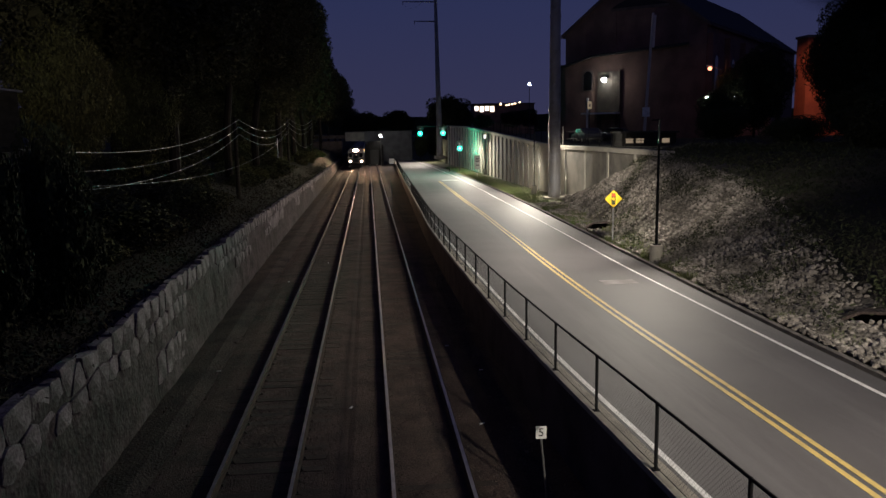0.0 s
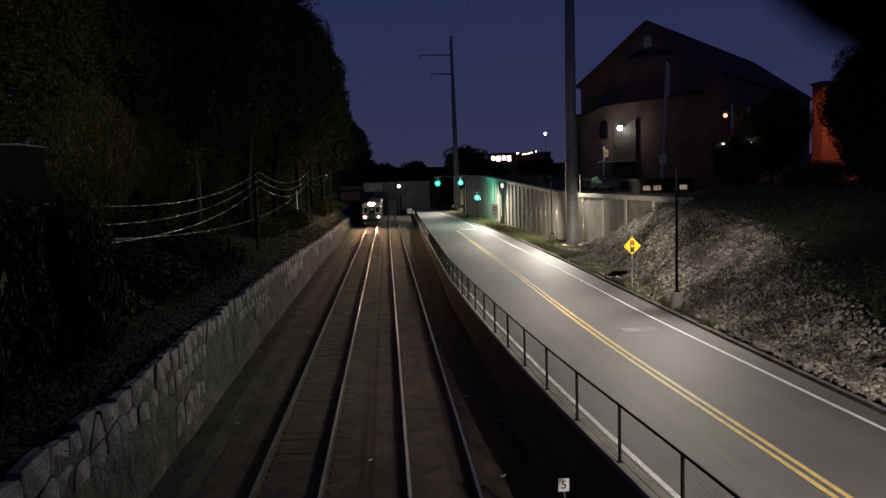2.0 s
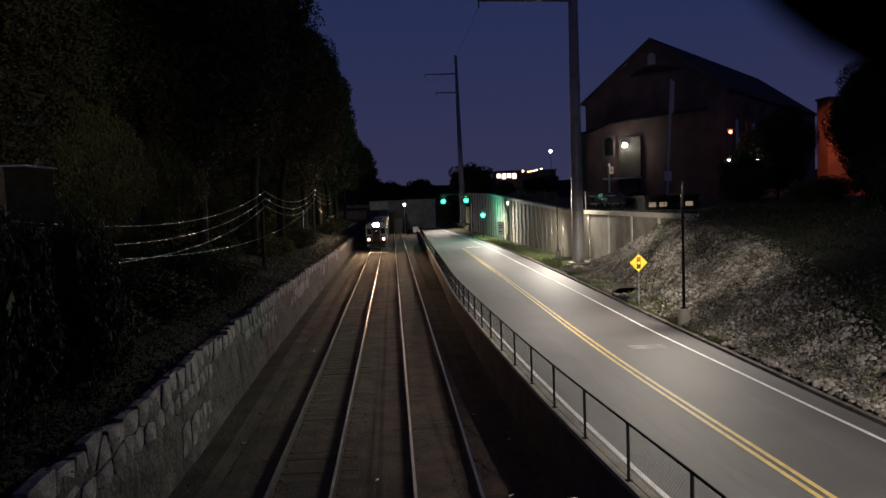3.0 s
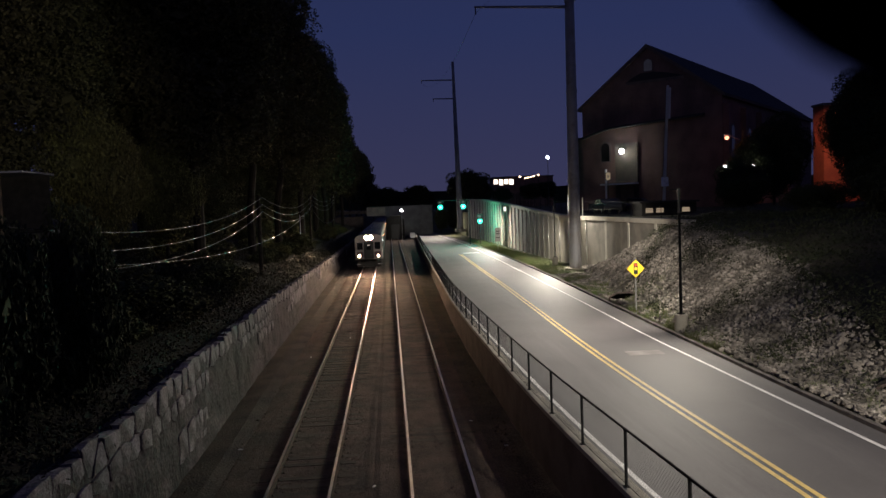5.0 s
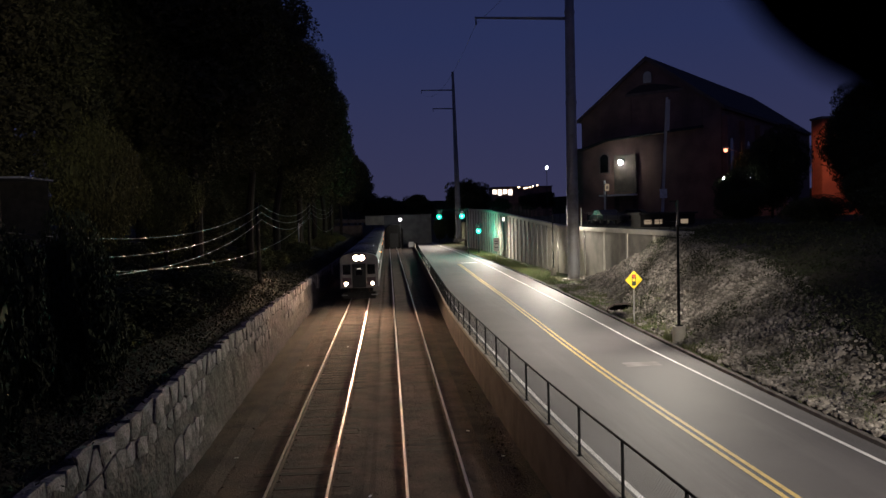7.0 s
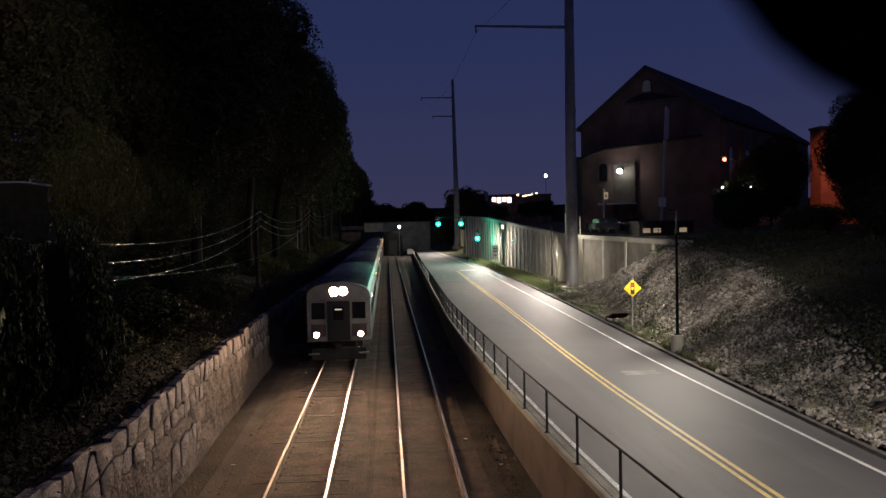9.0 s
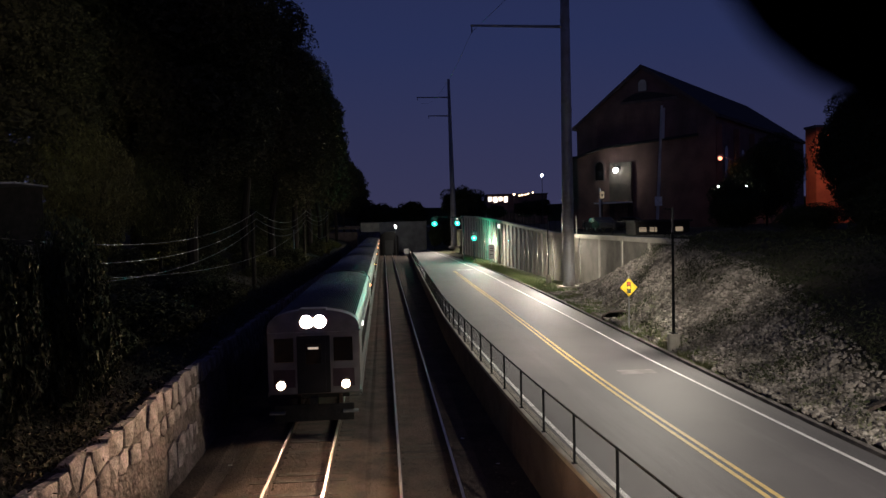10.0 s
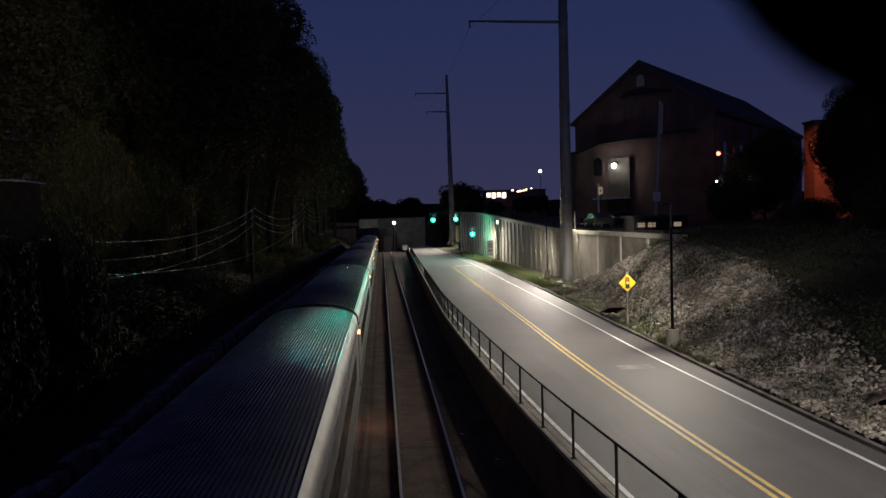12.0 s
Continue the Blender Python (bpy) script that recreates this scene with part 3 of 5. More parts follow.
                    worn.append(((p[0] + q[0]) / 2 + rnd.uniform(-0.02, 0.02), (p[1] + q[1]) / 2 + rnd.uniform(-0.02, 0.02)))
            cells.append((sy, sd, c, worn))
    return cells


def rubble_stone(rnd, sy, sd, poly):
    """Corners and faces of one stone, about its middle: face outwards along x, a rough pillow with a chipped rim."""
    n = len(poly)
    proud = rnd.uniform(-0.03, 0.026)  # some lie half buried in the rendering
    rings = []
    for x, k in ((-0.22, 1.0), (-0.014 + proud, 1.0), (0.002 + proud, 0.9)):
        rings.append([(x + (rnd.uniform(-0.008, 0.008) if x > -0.1 else 0), (p[0] - sy) * k + rnd.uniform(-0.012, 0.012), -(p[1] - sd) * k + rnd.uniform(-0.012, 0.012)) for p in poly])
    verts = rings[0] + rings[1] + rings[2] + [(0.006 + proud + rnd.uniform(-0.01, 0.01), rnd.uniform(-0.05, 0.05), rnd.uniform(-0.04, 0.04))]
    faces = []
    for r in range(2):
        for i in range(n):
            j = (i + 1) % n
            faces.append((r * n + i, r * n + j, r * n + n + j, r * n + n + i))
    faces += [(2 * n + i, 2 * n + (i + 1) % n, 3 * n) for i in range(n)]
    return verts, faces


def build_stone_wall():
    ys = list(np.arange(-40, 10, 1.5)) + list(np.arange(10, 46, 0.2)) + list(np.arange(46, 90, 1.0)) + list(np.arange(90, 300, 6))
    levels = 18
    v, f = [], []
    for y in ys:
        lx, t = left_x(y), LEFT_TOP(y) - 0.08
        for k in range(levels + 1):
            u = k / levels
            rough = 0.05 * noise.noise((y * 0.7, u * 3.0, 2)) + 0.04 * noise.noise((y * 2.1, u * 7.0, 6)) + 0.022 * noise.noise((y * 4.5, u * 13.0, 9)) if 0 < k else 0.0
            v.append((lx - 0.16 * u + rough - 0.012, y, BED - 0.3 + (t - BED + 0.3) * u))
        v += [(lx - 0.62, y, t), (lx - 0.62, y, BED - 0.3)]
    row = levels + 3
    for i in range(len(ys) - 1):
        for c in range(row - 1):
            f.append((i * row + c, i * row + c + row, i * row + c + row + 1, i * row + c + 1))
    wall = from_arrays("stone_wall", v, f, M["mortar"])
    tagged(wall, "old rubble stone retaining wall, its lower face rendered", "stone wall", kind="structure")
    rnd = random.Random(5)
    count, joined_v, joined_f = 0, [], []
    for y0, y1, courses in ((9.0, 46.0, 4), (46.0, 120.0, 2), (-2.0, 9.0, 2)):
        for sy, sd, c, poly in rubble_cells(rnd, y0, y1, courses):
            bare = noise.noise((sy * 0.16, 3.1, c * 0.7))  # where the rendering has fallen off, more courses show
            if c >= 2 and bare < (0.3 if c == 2 else 0.42) or c == 1 and bare < 0.02 and sy > 18:
                continue
            verts, faces = rubble_stone(rnd, sy, sd, poly)
            top = LEFT_TOP(sy)
            z = top - sd + 0.05
            x = left_x(sy) - 0.16 * (z - BED) / (top - BED) + 0.012
            if y0 == 9.0 and count < 295:
                me = bpy.data.meshes.new("stone")
                me.from_pydata(verts, [], faces)
                me.materials.append(M["stone"])
                ob = new("stone", me)
                ob.parent, ob.location = wall, (x, sy, z)
                count += 1
            else:
                base = len(joined_v)
                joined_v += [(x + p[0], sy + p[1], z + p[2]) for p in verts]
                joined_f += [tuple(base + i for i in q) for q in faces]
    rest = from_arrays("stones", joined_v, joined_f, M["stone"], wall)
    rest["kind"] = "stuff"


# ---------------------------------------------------------------- stone bank
def rock_mesh(rnd, size):
    bm = bmesh.new()
    bmesh.ops.create_icosphere(bm, subdivisions=1, radius=size)
    s = Vector((rnd.uniform(0.8, 1.3), rnd.uniform(0.7, 1.1), rnd.uniform(0.5, 0.85)))
    for v in bm.verts:
        v.co = Vector((v.co.x * s.x, v.co.y * s.y, v.co.z * s.z)) * rnd.uniform(0.6, 1.28)
    me = bpy.data.meshes.new("rock")
    bm.to_mesh(me)
    bm.free()
    me.materials.append(M["rock"])
    return me


def build_rocks():
    bank = thing("stone_bank", (0, 0, 0), "sloping bank of loose pale broken stones", "stone bank", kind="structure")
    rnd = random.Random(9)
    shapes = [rock_mesh(rnd, s) for s in (0.08, 0.1, 0.125, 0.16) for _ in range(3)]
    geo = [([q.co.copy() for q in me.vertices], [tuple(p.vertices) for p in me.polygons]) for me in shapes]
    n, V, F = 0, [], []
    for i in range(56000):
        y = 9 + 57 * rnd.random() ** 1.25
        toe, top = toe_x(y), crest_x(y)
        low = toe - 0.1 if y < 35 or y > 60 else kerb_x(y) + 0.4
        x = low + (top + 1.2 - low) * rnd.random()
        if y < 34 and x > toe + 1.2 + max(0.0, y - 17) * 0.24 + rnd.uniform(-0.9, 0.9):
            continue
        if x < toe + 0.6 and rnd.random() < 0.5 + 0.3 * noise.noise((x * 0.7, y * 0.5, 2)):
            continue
        if y > 46 and x > 17.1:
            continue
        far = min(0.85, max(0.6, 1.1 - (y - 12) / 32))
        k = rnd.randrange(12)
        size = far * (0.42 + 1.0 * rnd.random() ** 1.8) * min(1.0, max(0.66, 0.66 + (y - 17) * 0.04))
        m = Matrix.Translation((x, y, bank_z(x, y) + 0.02)) @ Euler((rnd.uniform(0, 6.3), rnd.uniform(-0.5, 0.5), rnd.uniform(0, 6.3))).to_matrix().to_4x4() @ Matrix.Scale(size, 4)
        if n < 60 and y < 21 and x < 16.5:
            ob = new("rock", shapes[k])
            ob.parent = bank
            ob.matrix_basis = m
            n += 1
        else:
            b = len(V)
            V += [m @ c for c in geo[k][0]]
            F += [tuple(b + j for j in p) for p in geo[k][1]]
    for i in range(3800):
        y = 12.5 + 13 * rnd.random()
        x = kerb_x(y) + 0.2 + (1.0 + 0.06 * (25 - y)) * rnd.random() ** 0.8
        if y > 20 and rnd.random() < (y - 20) / 6:
            continue
        k = rnd.randrange(6, 12)
        size = 0.36 + 0.42 * rnd.random()
        m = Matrix.Translation((x, y, bank_z(x, y) + 0.03 + 0.05 * rnd.random())) @ Euler((rnd.uniform(-0.5, 0.5), rnd.uniform(-0.5, 0.5), rnd.uniform(0, 6.3))).to_matrix().to_4x4() @ Matrix.Scale(size, 4)
        if n < 295 and y < 19:
            ob = new("rock", shapes[k])
            ob.parent = bank
            ob.matrix_basis = m
            n += 1
        else:
            b = len(V)
            V += [m @ c for c in geo[k][0]]
            F += [tuple(b + j for j in p) for p in geo[k][1]]
    rest = from_arrays("rocks", V, F, M["rocks"], bank)
    rest["kind"] = "stuff"


# ---------------------------------------------------------------- street lamps, signs, signals
def build_lamp_post(at):
    lamp = thing("street_lamp", at, "slim black street lamp post on a round concrete base", "street lamp", "street lamps along the road")
    bm = tubed((0, 0, -0.4), (0, 0, 0.78), 0.27, 0.255, 20)
    part("base", bm, M["concrete"], lamp, "round pale concrete base", bevel=0.02)
    bm = tubed((0, 0, 0.78), (0, 0, 5.87), 0.062, 0.045, 12)
    box(bm, (-0.13, -0.13, 0.78), (0.13, 0.13, 0.81))
    part("pole", bm, M["post"], lamp)
    part("cap", tubed((0, 0, 4.9), (0, 0, 5.9), 0.051, 0.047, 12), M["black"], lamp, "glossy black pole cap")
    bm = boxed((-0.3, -0.06, 5.865), (0.05, 0.06, 5.878))
    for lo, hi in (((-0.3, -0.06, 5.825), (-0.29, 0.06, 5.865)), ((-0.09, -0.06, 5.825), (-0.08, 0.06, 5.865)), ((-0.29, -0.06, 5.825), (-0.09, -0.05, 5.865)), ((-0.29, 0.05, 5.825), (-0.09, 0.06, 5.865))):
        box(bm, lo, hi)
    head = part("lamp_head", bm, M["post"], lamp, "thin black hooded lamp head")
    part("led_panel", boxed((-0.285, -0.045, 5.855), (-0.095, 0.045, 5.862)), M["ledpanel"], head, "white glowing light panel")


def build_flood_head(at):
    h = thing("flood_lamp", at, "small white flood lamp clamped to the lamp post", "lamp")
    part("box", boxed((-0.24, -0.1, -0.34), (0.24, 0.12, 0.34)), M["galv"], h, bevel=0.03)
    part("lens", boxed((-0.18, -0.115, -0.26), (0.18, -0.101, 0.26)), M["ledpanel"], h, "white glowing lens")
    part("clamp", boxed((-0.06, 0.1, -0.06), (0.06, 0.24, 0.06)), M["post"], h)


def text(name, s, size, mat, parent, at, rot, depth=0.003):
    cu = bpy.data.curves.new(name, "FONT")
    cu.body, cu.size, cu.align_x, cu.align_y, cu.extrude = s, size, "CENTER", "CENTER", depth
    cu.materials.append(mat)
    ob = new(name, cu)
    ob.parent = parent
    ob.matrix_basis = pose(*at, *rot)
    return ob


def build_signs():
    # signal-ahead warning sign
    y = 36.6
    z = bank_z(11.95, y) - 0.1
    s = thing("warning_sign", (11.9, y, z), "yellow diamond signal-ahead sign on a thin steel post", "road sign")
    part("post", boxed((-0.03, 0, -0.3), (0.03, 0.03, 2.75)), M["galv"], s, bevel=0.006)
    d = part("plate", prism([(-0.47, 2.2), (0, 1.73), (0.47, 2.2), (0, 2.67)], 0.006), M["signblack"], s, "black-edged yellow diamond plate")
    d.location.y = -0.012
    d = part("face", prism([(-0.44, 2.2), (0, 1.76), (0.44, 2.2), (0, 2.64)], 0.004), M["signyellow"], s)
    d.location.y = -0.018
    d = part("symbol_body", boxed((-0.1, -0.026, 1.92), (0.1, -0.019, 2.48)), M["signblack"], s, bevel=0.003)
    for zz, mm in ((2.38, "signred"), (2.2, "signyellow"), (2.02, "signgreen")):
        part("symbol_disc", tubed((0, -0.031, zz), (0, -0.026, zz), 0.075, seg=20), M[mm], s)
    # milepost with the figure 5
    p = thing("number_post", (3.0, 13.2, BED), "small white sign with a black 5 on a thin post", "sign")
    part("post", tubed((0.16, 0, -0.3), (0, 0, 1.44), 0.022), M["galv"], p)
    part("plate", boxed((-0.1, -0.035, 1.34), (0.1, -0.025, 1.58)), M["signwhite"], p, bevel=0.004)
    text("figure", "5", 0.22, M["signblack"], p, (0, -0.038, 1.46), (90, 0, 0))
    # white plate sign by the road
    q = thing("white_sign", (13.85, 98, road_z(98) + 0.1), "tall white rectangular road sign on a post", "road sign")
    part("post", tubed((0, 0, -0.2), (0, 0, 3.0), 0.035), M["galv"], q)
    part("plate", boxed((-0.38, -0.06, 1.2), (0.38, -0.04, 2.95)), M["signwhite"], q, bevel=0.005)
    for zz in (2.5, 2.2, 1.7):
        part("bar", boxed((-0.22, -0.068, zz - 0.06), (0.22, -0.062, zz + 0.06)), M["signblack"], q, "unreadable dark lettering bar")
    # thin reflective marker posts
    for x, yy, zz, h in ((-8.6, 75, 1.9, 4.4), (-14.5, 60, 4.6, 4.0), (26.0, 46.0, 4.5, 1.2)):
        k = thing("marker_post", (x, yy, zz), "slim pale upright marker post on the bank", "post", "marker posts")
        part("shaft", tubed((0, 0, -0.3), (0, 0, h), 0.05, 0.045), M["galv"], k)
        part("cap", tubed((0, 0, h), (0, 0, h + 0.06), 0.055, 0.02), M["galv"], k)


def build_signal(at, turn, pole_to=None):
    sig = thing("traffic_signal", at, "black traffic signal head showing green", "traffic signal", "traffic signals at the junction")
    sig.rotation_euler.z = radians(turn)
    part("housing", boxed((-0.19, -0.1, -0.25), (0.19, 0.12, 0.95)), M["post"], sig, bevel=0.02)
    part("backplate", boxed((-0.46, 0.02, -0.46), (0.46, 0.03, 1.1)), M["post"], sig)
    for i, mm in enumerate(("green", "unlit", "unlit")):
        # green disc far wider than a lens: the light's bloom built as shape
        lens = part("lens", tubed((0, -0.125, i * 0.35), (0, -0.1, i * 0.35), 0.4 if i == 0 else 0.15, seg=24), M[mm], sig, "green lens widened to the size of its glow" if mm == "green" else "dark unlit lens")
        if mm == "green":
            part("light_core", tubed((0, -0.135, 0), (0, -0.126, 0), 0.2, seg=16), M["greencore"], lens, "bright green light core")
        bm = tubed((0, -0.3, i * 0.35), (0, -0.1, i * 0.35), 0.42 if i == 0 else 0.17, seg=20)
        bmesh.ops.delete(bm, geom=[f for f in bm.faces if abs(f.normal.y) > 0.9 or f.calc_center_median().z < i * 0.35 - 0.05], context="FACES")
        part("visor", bm, M["post"], lens)
    x, y, z = at
    # narrow spot added to strengthen the green glint on the train roof
    spot("signal_light", (x, y - 0.5, z), (-1.6, 42.0, 3.2), 9000, (0.0, 1.0, 0.62), 6.0, 0.9, 0.2)
    bulb("signal_light", (x, y - 0.7, z), 330, (0.0, 1.0, 0.62), 0.15)
    if pole_to:
        part("pole", tubed((0, 0.2, 1.3), (0, 0.2, pole_to), 0.08, 0.1), M["post"], sig)
        part("bracket", boxed((-0.03, 0.1, 0.3), (0.03, 0.25, 0.36)), M["post"], sig)


def build_signal_mast():
    m = thing("signal_mast", (12.5, 119.3, 0.5), "dark mast with a long arm that carries signals", "signal mast")
    part("mast", tubed((0, 0, -0.2), (0, 0, 7.3), 0.09, 0.07), M["post"], m)
    part("arm", tubed((0, 0, 6.9), (-5.1, 0, 7.2), 0.05, 0.035), M["post"], m)
    part("base", tubed((0, 0, -0.2), (0, 0, 0.15), 0.3, 0.28), M["concrete"], m)


# ---------------------------------------------------------------- tall poles and cables
def build_monopole(at, height, r0, r1, arms, label, lean=0.0):
    p = thing("power_pole", at, label, "power pole", "tall steel power poles")
    seg = 4
    for i in range(seg):
        z0, z1 = height * i / seg, height * (i + 1) / seg
        ra, rb = r0 + (r1 - r0) * i / seg, r0 + (r1 - r0) * (i + 1) / seg
        bm = tubed((0, 0, z0 - (0.5 if i == 0 else 0.0)), (0, 0, z1), ra * 1.0, rb, 20)
        if i:
            tube(bm, (0, 0, z0 - 0.12), (0, 0, z0 + 0.12), ra * 1.12, ra * 1.1, 20)
        part("pole_section", bm, M["pole"], p, smooth=False)
    p.rotation_euler.y = radians(lean)
    part("footing", tubed((0, 0, -0.4), (0, 0, 0.12), r0 * 1.9, r0 * 1.8, 24), M["concrete"], p, "round concrete footing")
    for z, length in arms:
        arm = part("crossarm", tubed((0, 0, z), (-length, 0, z + 0.1), 0.14, 0.09, 10), M["pole"], p)
        part("insulator", tubed((-length + 0.1, 0, z - 0.5), (-length + 0.1, 0, z), 0.06, 0.05, 10), M["darkcable"], arm)
    return p


def build_poles():
    build_monopole((15.67, 64.2, 0.95), 30, 0.52, 0.34, [(22.0, 8.0)], "tall tapered steel power pole in front of the wall", 0.1)
    build_monopole((13.9, 150, 2.0), 32.6, 0.6, 0.25, [(29.1, 6.3), (25.5, 4.2)], "distant tall steel power pole with two arms", -0.8)
    for far in ((13.9 - 6.3, 150, 30.4), (16, -60, 22.3)):
        pts = sag((15.67 - 7.9, 64.2, 22.5), far, 2.5)
        tagged(cable("power_cable", pts, 0.012, M["darkcable"]), "thin dark overhead power cable between poles", "cable", "overhead cables")
    # line-side wires on wooden poles along the wooded bank
    spots = [(-8.2, 5.5, 2.6), (-8.2, 49.3, 2.5), (-8.2, 81.0, 2.3), (-8.2, 113.0, 2.2)]
    tops = [7.72, 7.65, 8.26, 8.67]
    for (x, y, z), t in zip(spots, tops):
        p = thing("utility_pole", (x, y, z), "dark tarred wooden utility pole on the wooded bank", "utility pole", "line-side poles")
        part("pole", tubed((0, 0, -1), (0, 0, t - z + 0.15), 0.14, 0.11), M["bark"], p)
        for i in range(3):
            part("insulator", tubed((0.1, 0, t - z - 0.02 - i * 0.45), (0.24, 0, t - z - 0.02 - i * 0.45), 0.05), M["black"], p)
    for i in range(3):
        for (a, ta), (b, tb), drop in zip(list(zip(spots, tops))[:-1], list(zip(spots, tops))[1:], (1.5, 0.96, 0.7)):
            pts = sag((a[0] + 0.24, a[1], ta - i * 0.45), (b[0] + 0.24, b[1], tb - i * 0.45), drop + 0.08 * i)
            tagged(cable("line_wire", pts, 0.015 if a[1] < 40 else 0.018, M["cable"]), "bright sagging line-side cable between wooden poles", "cable", "line-side cables")
    pts = sag((-8.2, 8.2, 6.49), (-8.1, 81, 6.9), 1.98)
    tagged(cable("line_wire", pts, 0.014, M["cable"]), "low slack cable below the line-side wires", "cable", "line-side cables")
    pts = sag((-8.0, 81, 6.9), (-8.05, 113, 5.4), 1.0)
    tagged(cable("line_wire", pts, 0.018, M["cable"]), "low slack cable below the line-side wires", "cable", "line-side cables")


# ---------------------------------------------------------------- ribbed concrete wall below the upper level
def build_ribbed_wall():
    wall = thing("ribbed_wall", (0, 0, 0), "pale concrete panel retaining wall with upright ribs", "retaining wall", kind="structure")
    line = [(18.0, 45.0), (17.25, 66.3), (16.3, 72.7), (16.25, 90), (16.2, 106), (16.0, 126), (14.9, 145)]
    tops = [5.35, 5.38, 5.53, 6.2, 6.83, 7.55, 7.9]
    for (a, b), (za, zb) in zip(zip(line[:-1], line[1:]), zip(tops[:-1], tops[1:])):
        a, b = Vector((*a, 0)), Vector((*b, 0))
        length = (b - a).length
        n = max(1, round(length / (5.2 if a.y < 66 else 2.6)))
        side = (b - a).normalized().cross(Vector((0, 0, 1)))
        side = side if side.x > 0 else -side
        for i in range(n):
            p, q = a.lerp(b, i / n), a.lerp(b, (i + 1) / n)
            z0, z1 = za + (zb - za) * i / n, za + (zb - za) * (i + 1) / n
            bm = bmesh.new()
            pts = [(p, -0.6), (q, -0.6), (q, z1 - 0.3), (p, z0 - 0.3)]
            fr = [bm.verts.new((w.x, w.y, z)) for w, z in pts]
            bk = [bm.verts.new((w.x + side.x * 0.3, w.y + side.y * 0.3, z)) for w, z in pts]
            bm.faces.new(fr), bm.faces.new(bk)
            for k in range(4):
                bm.faces.new((fr[k], fr[(k + 1) % 4], bk[(k + 1) % 4], bk[k]))
            bmesh.ops.recalc_face_normals(bm, faces=bm.faces[:])
            # panels past the bend take the paler rib colour, making up for grazing light
            part("panel", bm, M["panel"] if a.y < 66 else M["rib"], wall)
            if a.y > 66:  # steel piles with a rounded nose
                bm = boxed((-0.05, -0.08, -0.6), (0.12, 0.08, z0 - 0.3))
                tube(bm, (-0.05, 0, -0.6), (-0.05, 0, z0 - 0.3), 0.08, seg=16)
            else:
                bm = boxed((-0.04, -0.2, -0.6), (0.12, 0.2, z0 - 0.3))
            bmesh.ops.transform(bm, matrix=Matrix.Translation(p) @ Matrix.Rotation(math.atan2((b - a).y, (b - a).x) - math.pi / 2, 4, "Z"), verts=bm.verts[:])
            part("rib", bm, M["pile"] if a.y > 66 else M["rib"], wall, smooth=a.y > 66, bevel=0.0 if a.y > 66 else 0.02)
        bm = bmesh.new()
        fr = [bm.verts.new((w.x - side.x * 0.22, w.y - side.y * 0.22, z)) for w, z in ((a, za - 0.32), (b, zb - 0.32), (b, zb), (a, za))]
        bk = [bm.verts.new((w.x + side.x * 0.4, w.y + side.y * 0.4, z)) for w, z in ((a, za - 0.32), (b, zb - 0.32), (b, zb), (a, za))]
        bm.faces.new(fr), bm.faces.new(bk)
        for k in range(4):
            bm.faces.new((fr[k], fr[(k + 1) % 4], bk[(k + 1) % 4], bk[k]))
        bmesh.ops.recalc_face_normals(bm, faces=bm.faces[:])
        part("coping", bm, M["rib"], wall, "pale concrete coping")
    return wall


# ---------------------------------------------------------------- trees
def crown_mesh(name, seed, lobes, leaves, size, mat, droop=0.0, tall=1.0):
    """A crown of half size 1, to be drawn up to tall times its width: boughs of uneven size, each a shell of small leaves over coarser, shaded inner foliage."""
    g = np.random.default_rng(seed)

    def unit(n):
        d = g.normal(size=(n, 3))
        return d / np.linalg.norm(d, axis=1)[:, None]
    place = unit(lobes) * (0.25 + 0.45 * g.random(lobes) ** 0.6)[:, None]
    reach = 0.18 + 0.27 * g.random(lobes) ** 1.3
    pick = g.choice(lobes, leaves, p=reach ** 2 / (reach ** 2).sum())
    d = unit(leaves)
    ripple = 1 + 0.1 * np.sin(d[:, 0] * 9 + pick) * np.sin(d[:, 2] * 8 + 2 * pick)
    shell = (0.86 + 0.15 * g.random(leaves)) * ripple
    squat = np.array([1, 1, 1 / tall])
    pos = place[pick] + d * squat * (reach[pick] * shell)[:, None]
    inner = leaves // 14
    pick = g.integers(0, lobes, inner)
    pos = np.concatenate([pos, place[pick] * 0.93 + squat * unit(inner) * (reach[pick] * 0.62 * g.random(inner) ** 0.4)[:, None]])
    n = leaves + inner
    s = (size * (0.6 + 0.8 * g.random(n)))[:, None]
    s[leaves:] *= 3.6
    if droop:
        pos[:leaves, 2] -= g.random(leaves) ** 2 * droop
    u, w = unit(n), g.normal(size=(n, 3))
    w = np.cross(u, w)
    w /= np.linalg.norm(w, axis=1)[:, None]
    if droop:
        u = u * 0.7 + np.array([0, 0, -0.45])
    else:
        u, w = u * squat, w * squat
    a, b, c, e = pos - u * s, pos + w * s * 0.6, pos + u * s, pos - w * s * 0.6
    V = np.stack([a, b, c, e], 1).reshape(-1, 3)
    me = bpy.data.meshes.new(name)
    me.vertices.add(len(V))
    me.vertices.foreach_set("co", V.ravel())
    me.loops.add(4 * n)
    me.loops.foreach_set("vertex_index", np.arange(4 * n))
    me.polygons.add(n)
    me.polygons.foreach_set("loop_start", np.arange(0, 4 * n, 4))
    me.update(calc_edges=True)
    me.validate()
    me.materials.append(mat)
    return me


def trunk_mesh(seed, height, r):
    rnd = random.Random(seed)
    bm = bmesh.new()
    last = Vector((0, 0, -0.6))
    for i in range(6):
        nxt = Vector((rnd.uniform(-0.012, 0.012) * height, rnd.uniform(-0.012, 0.012) * height, height * (i + 1) / 6))
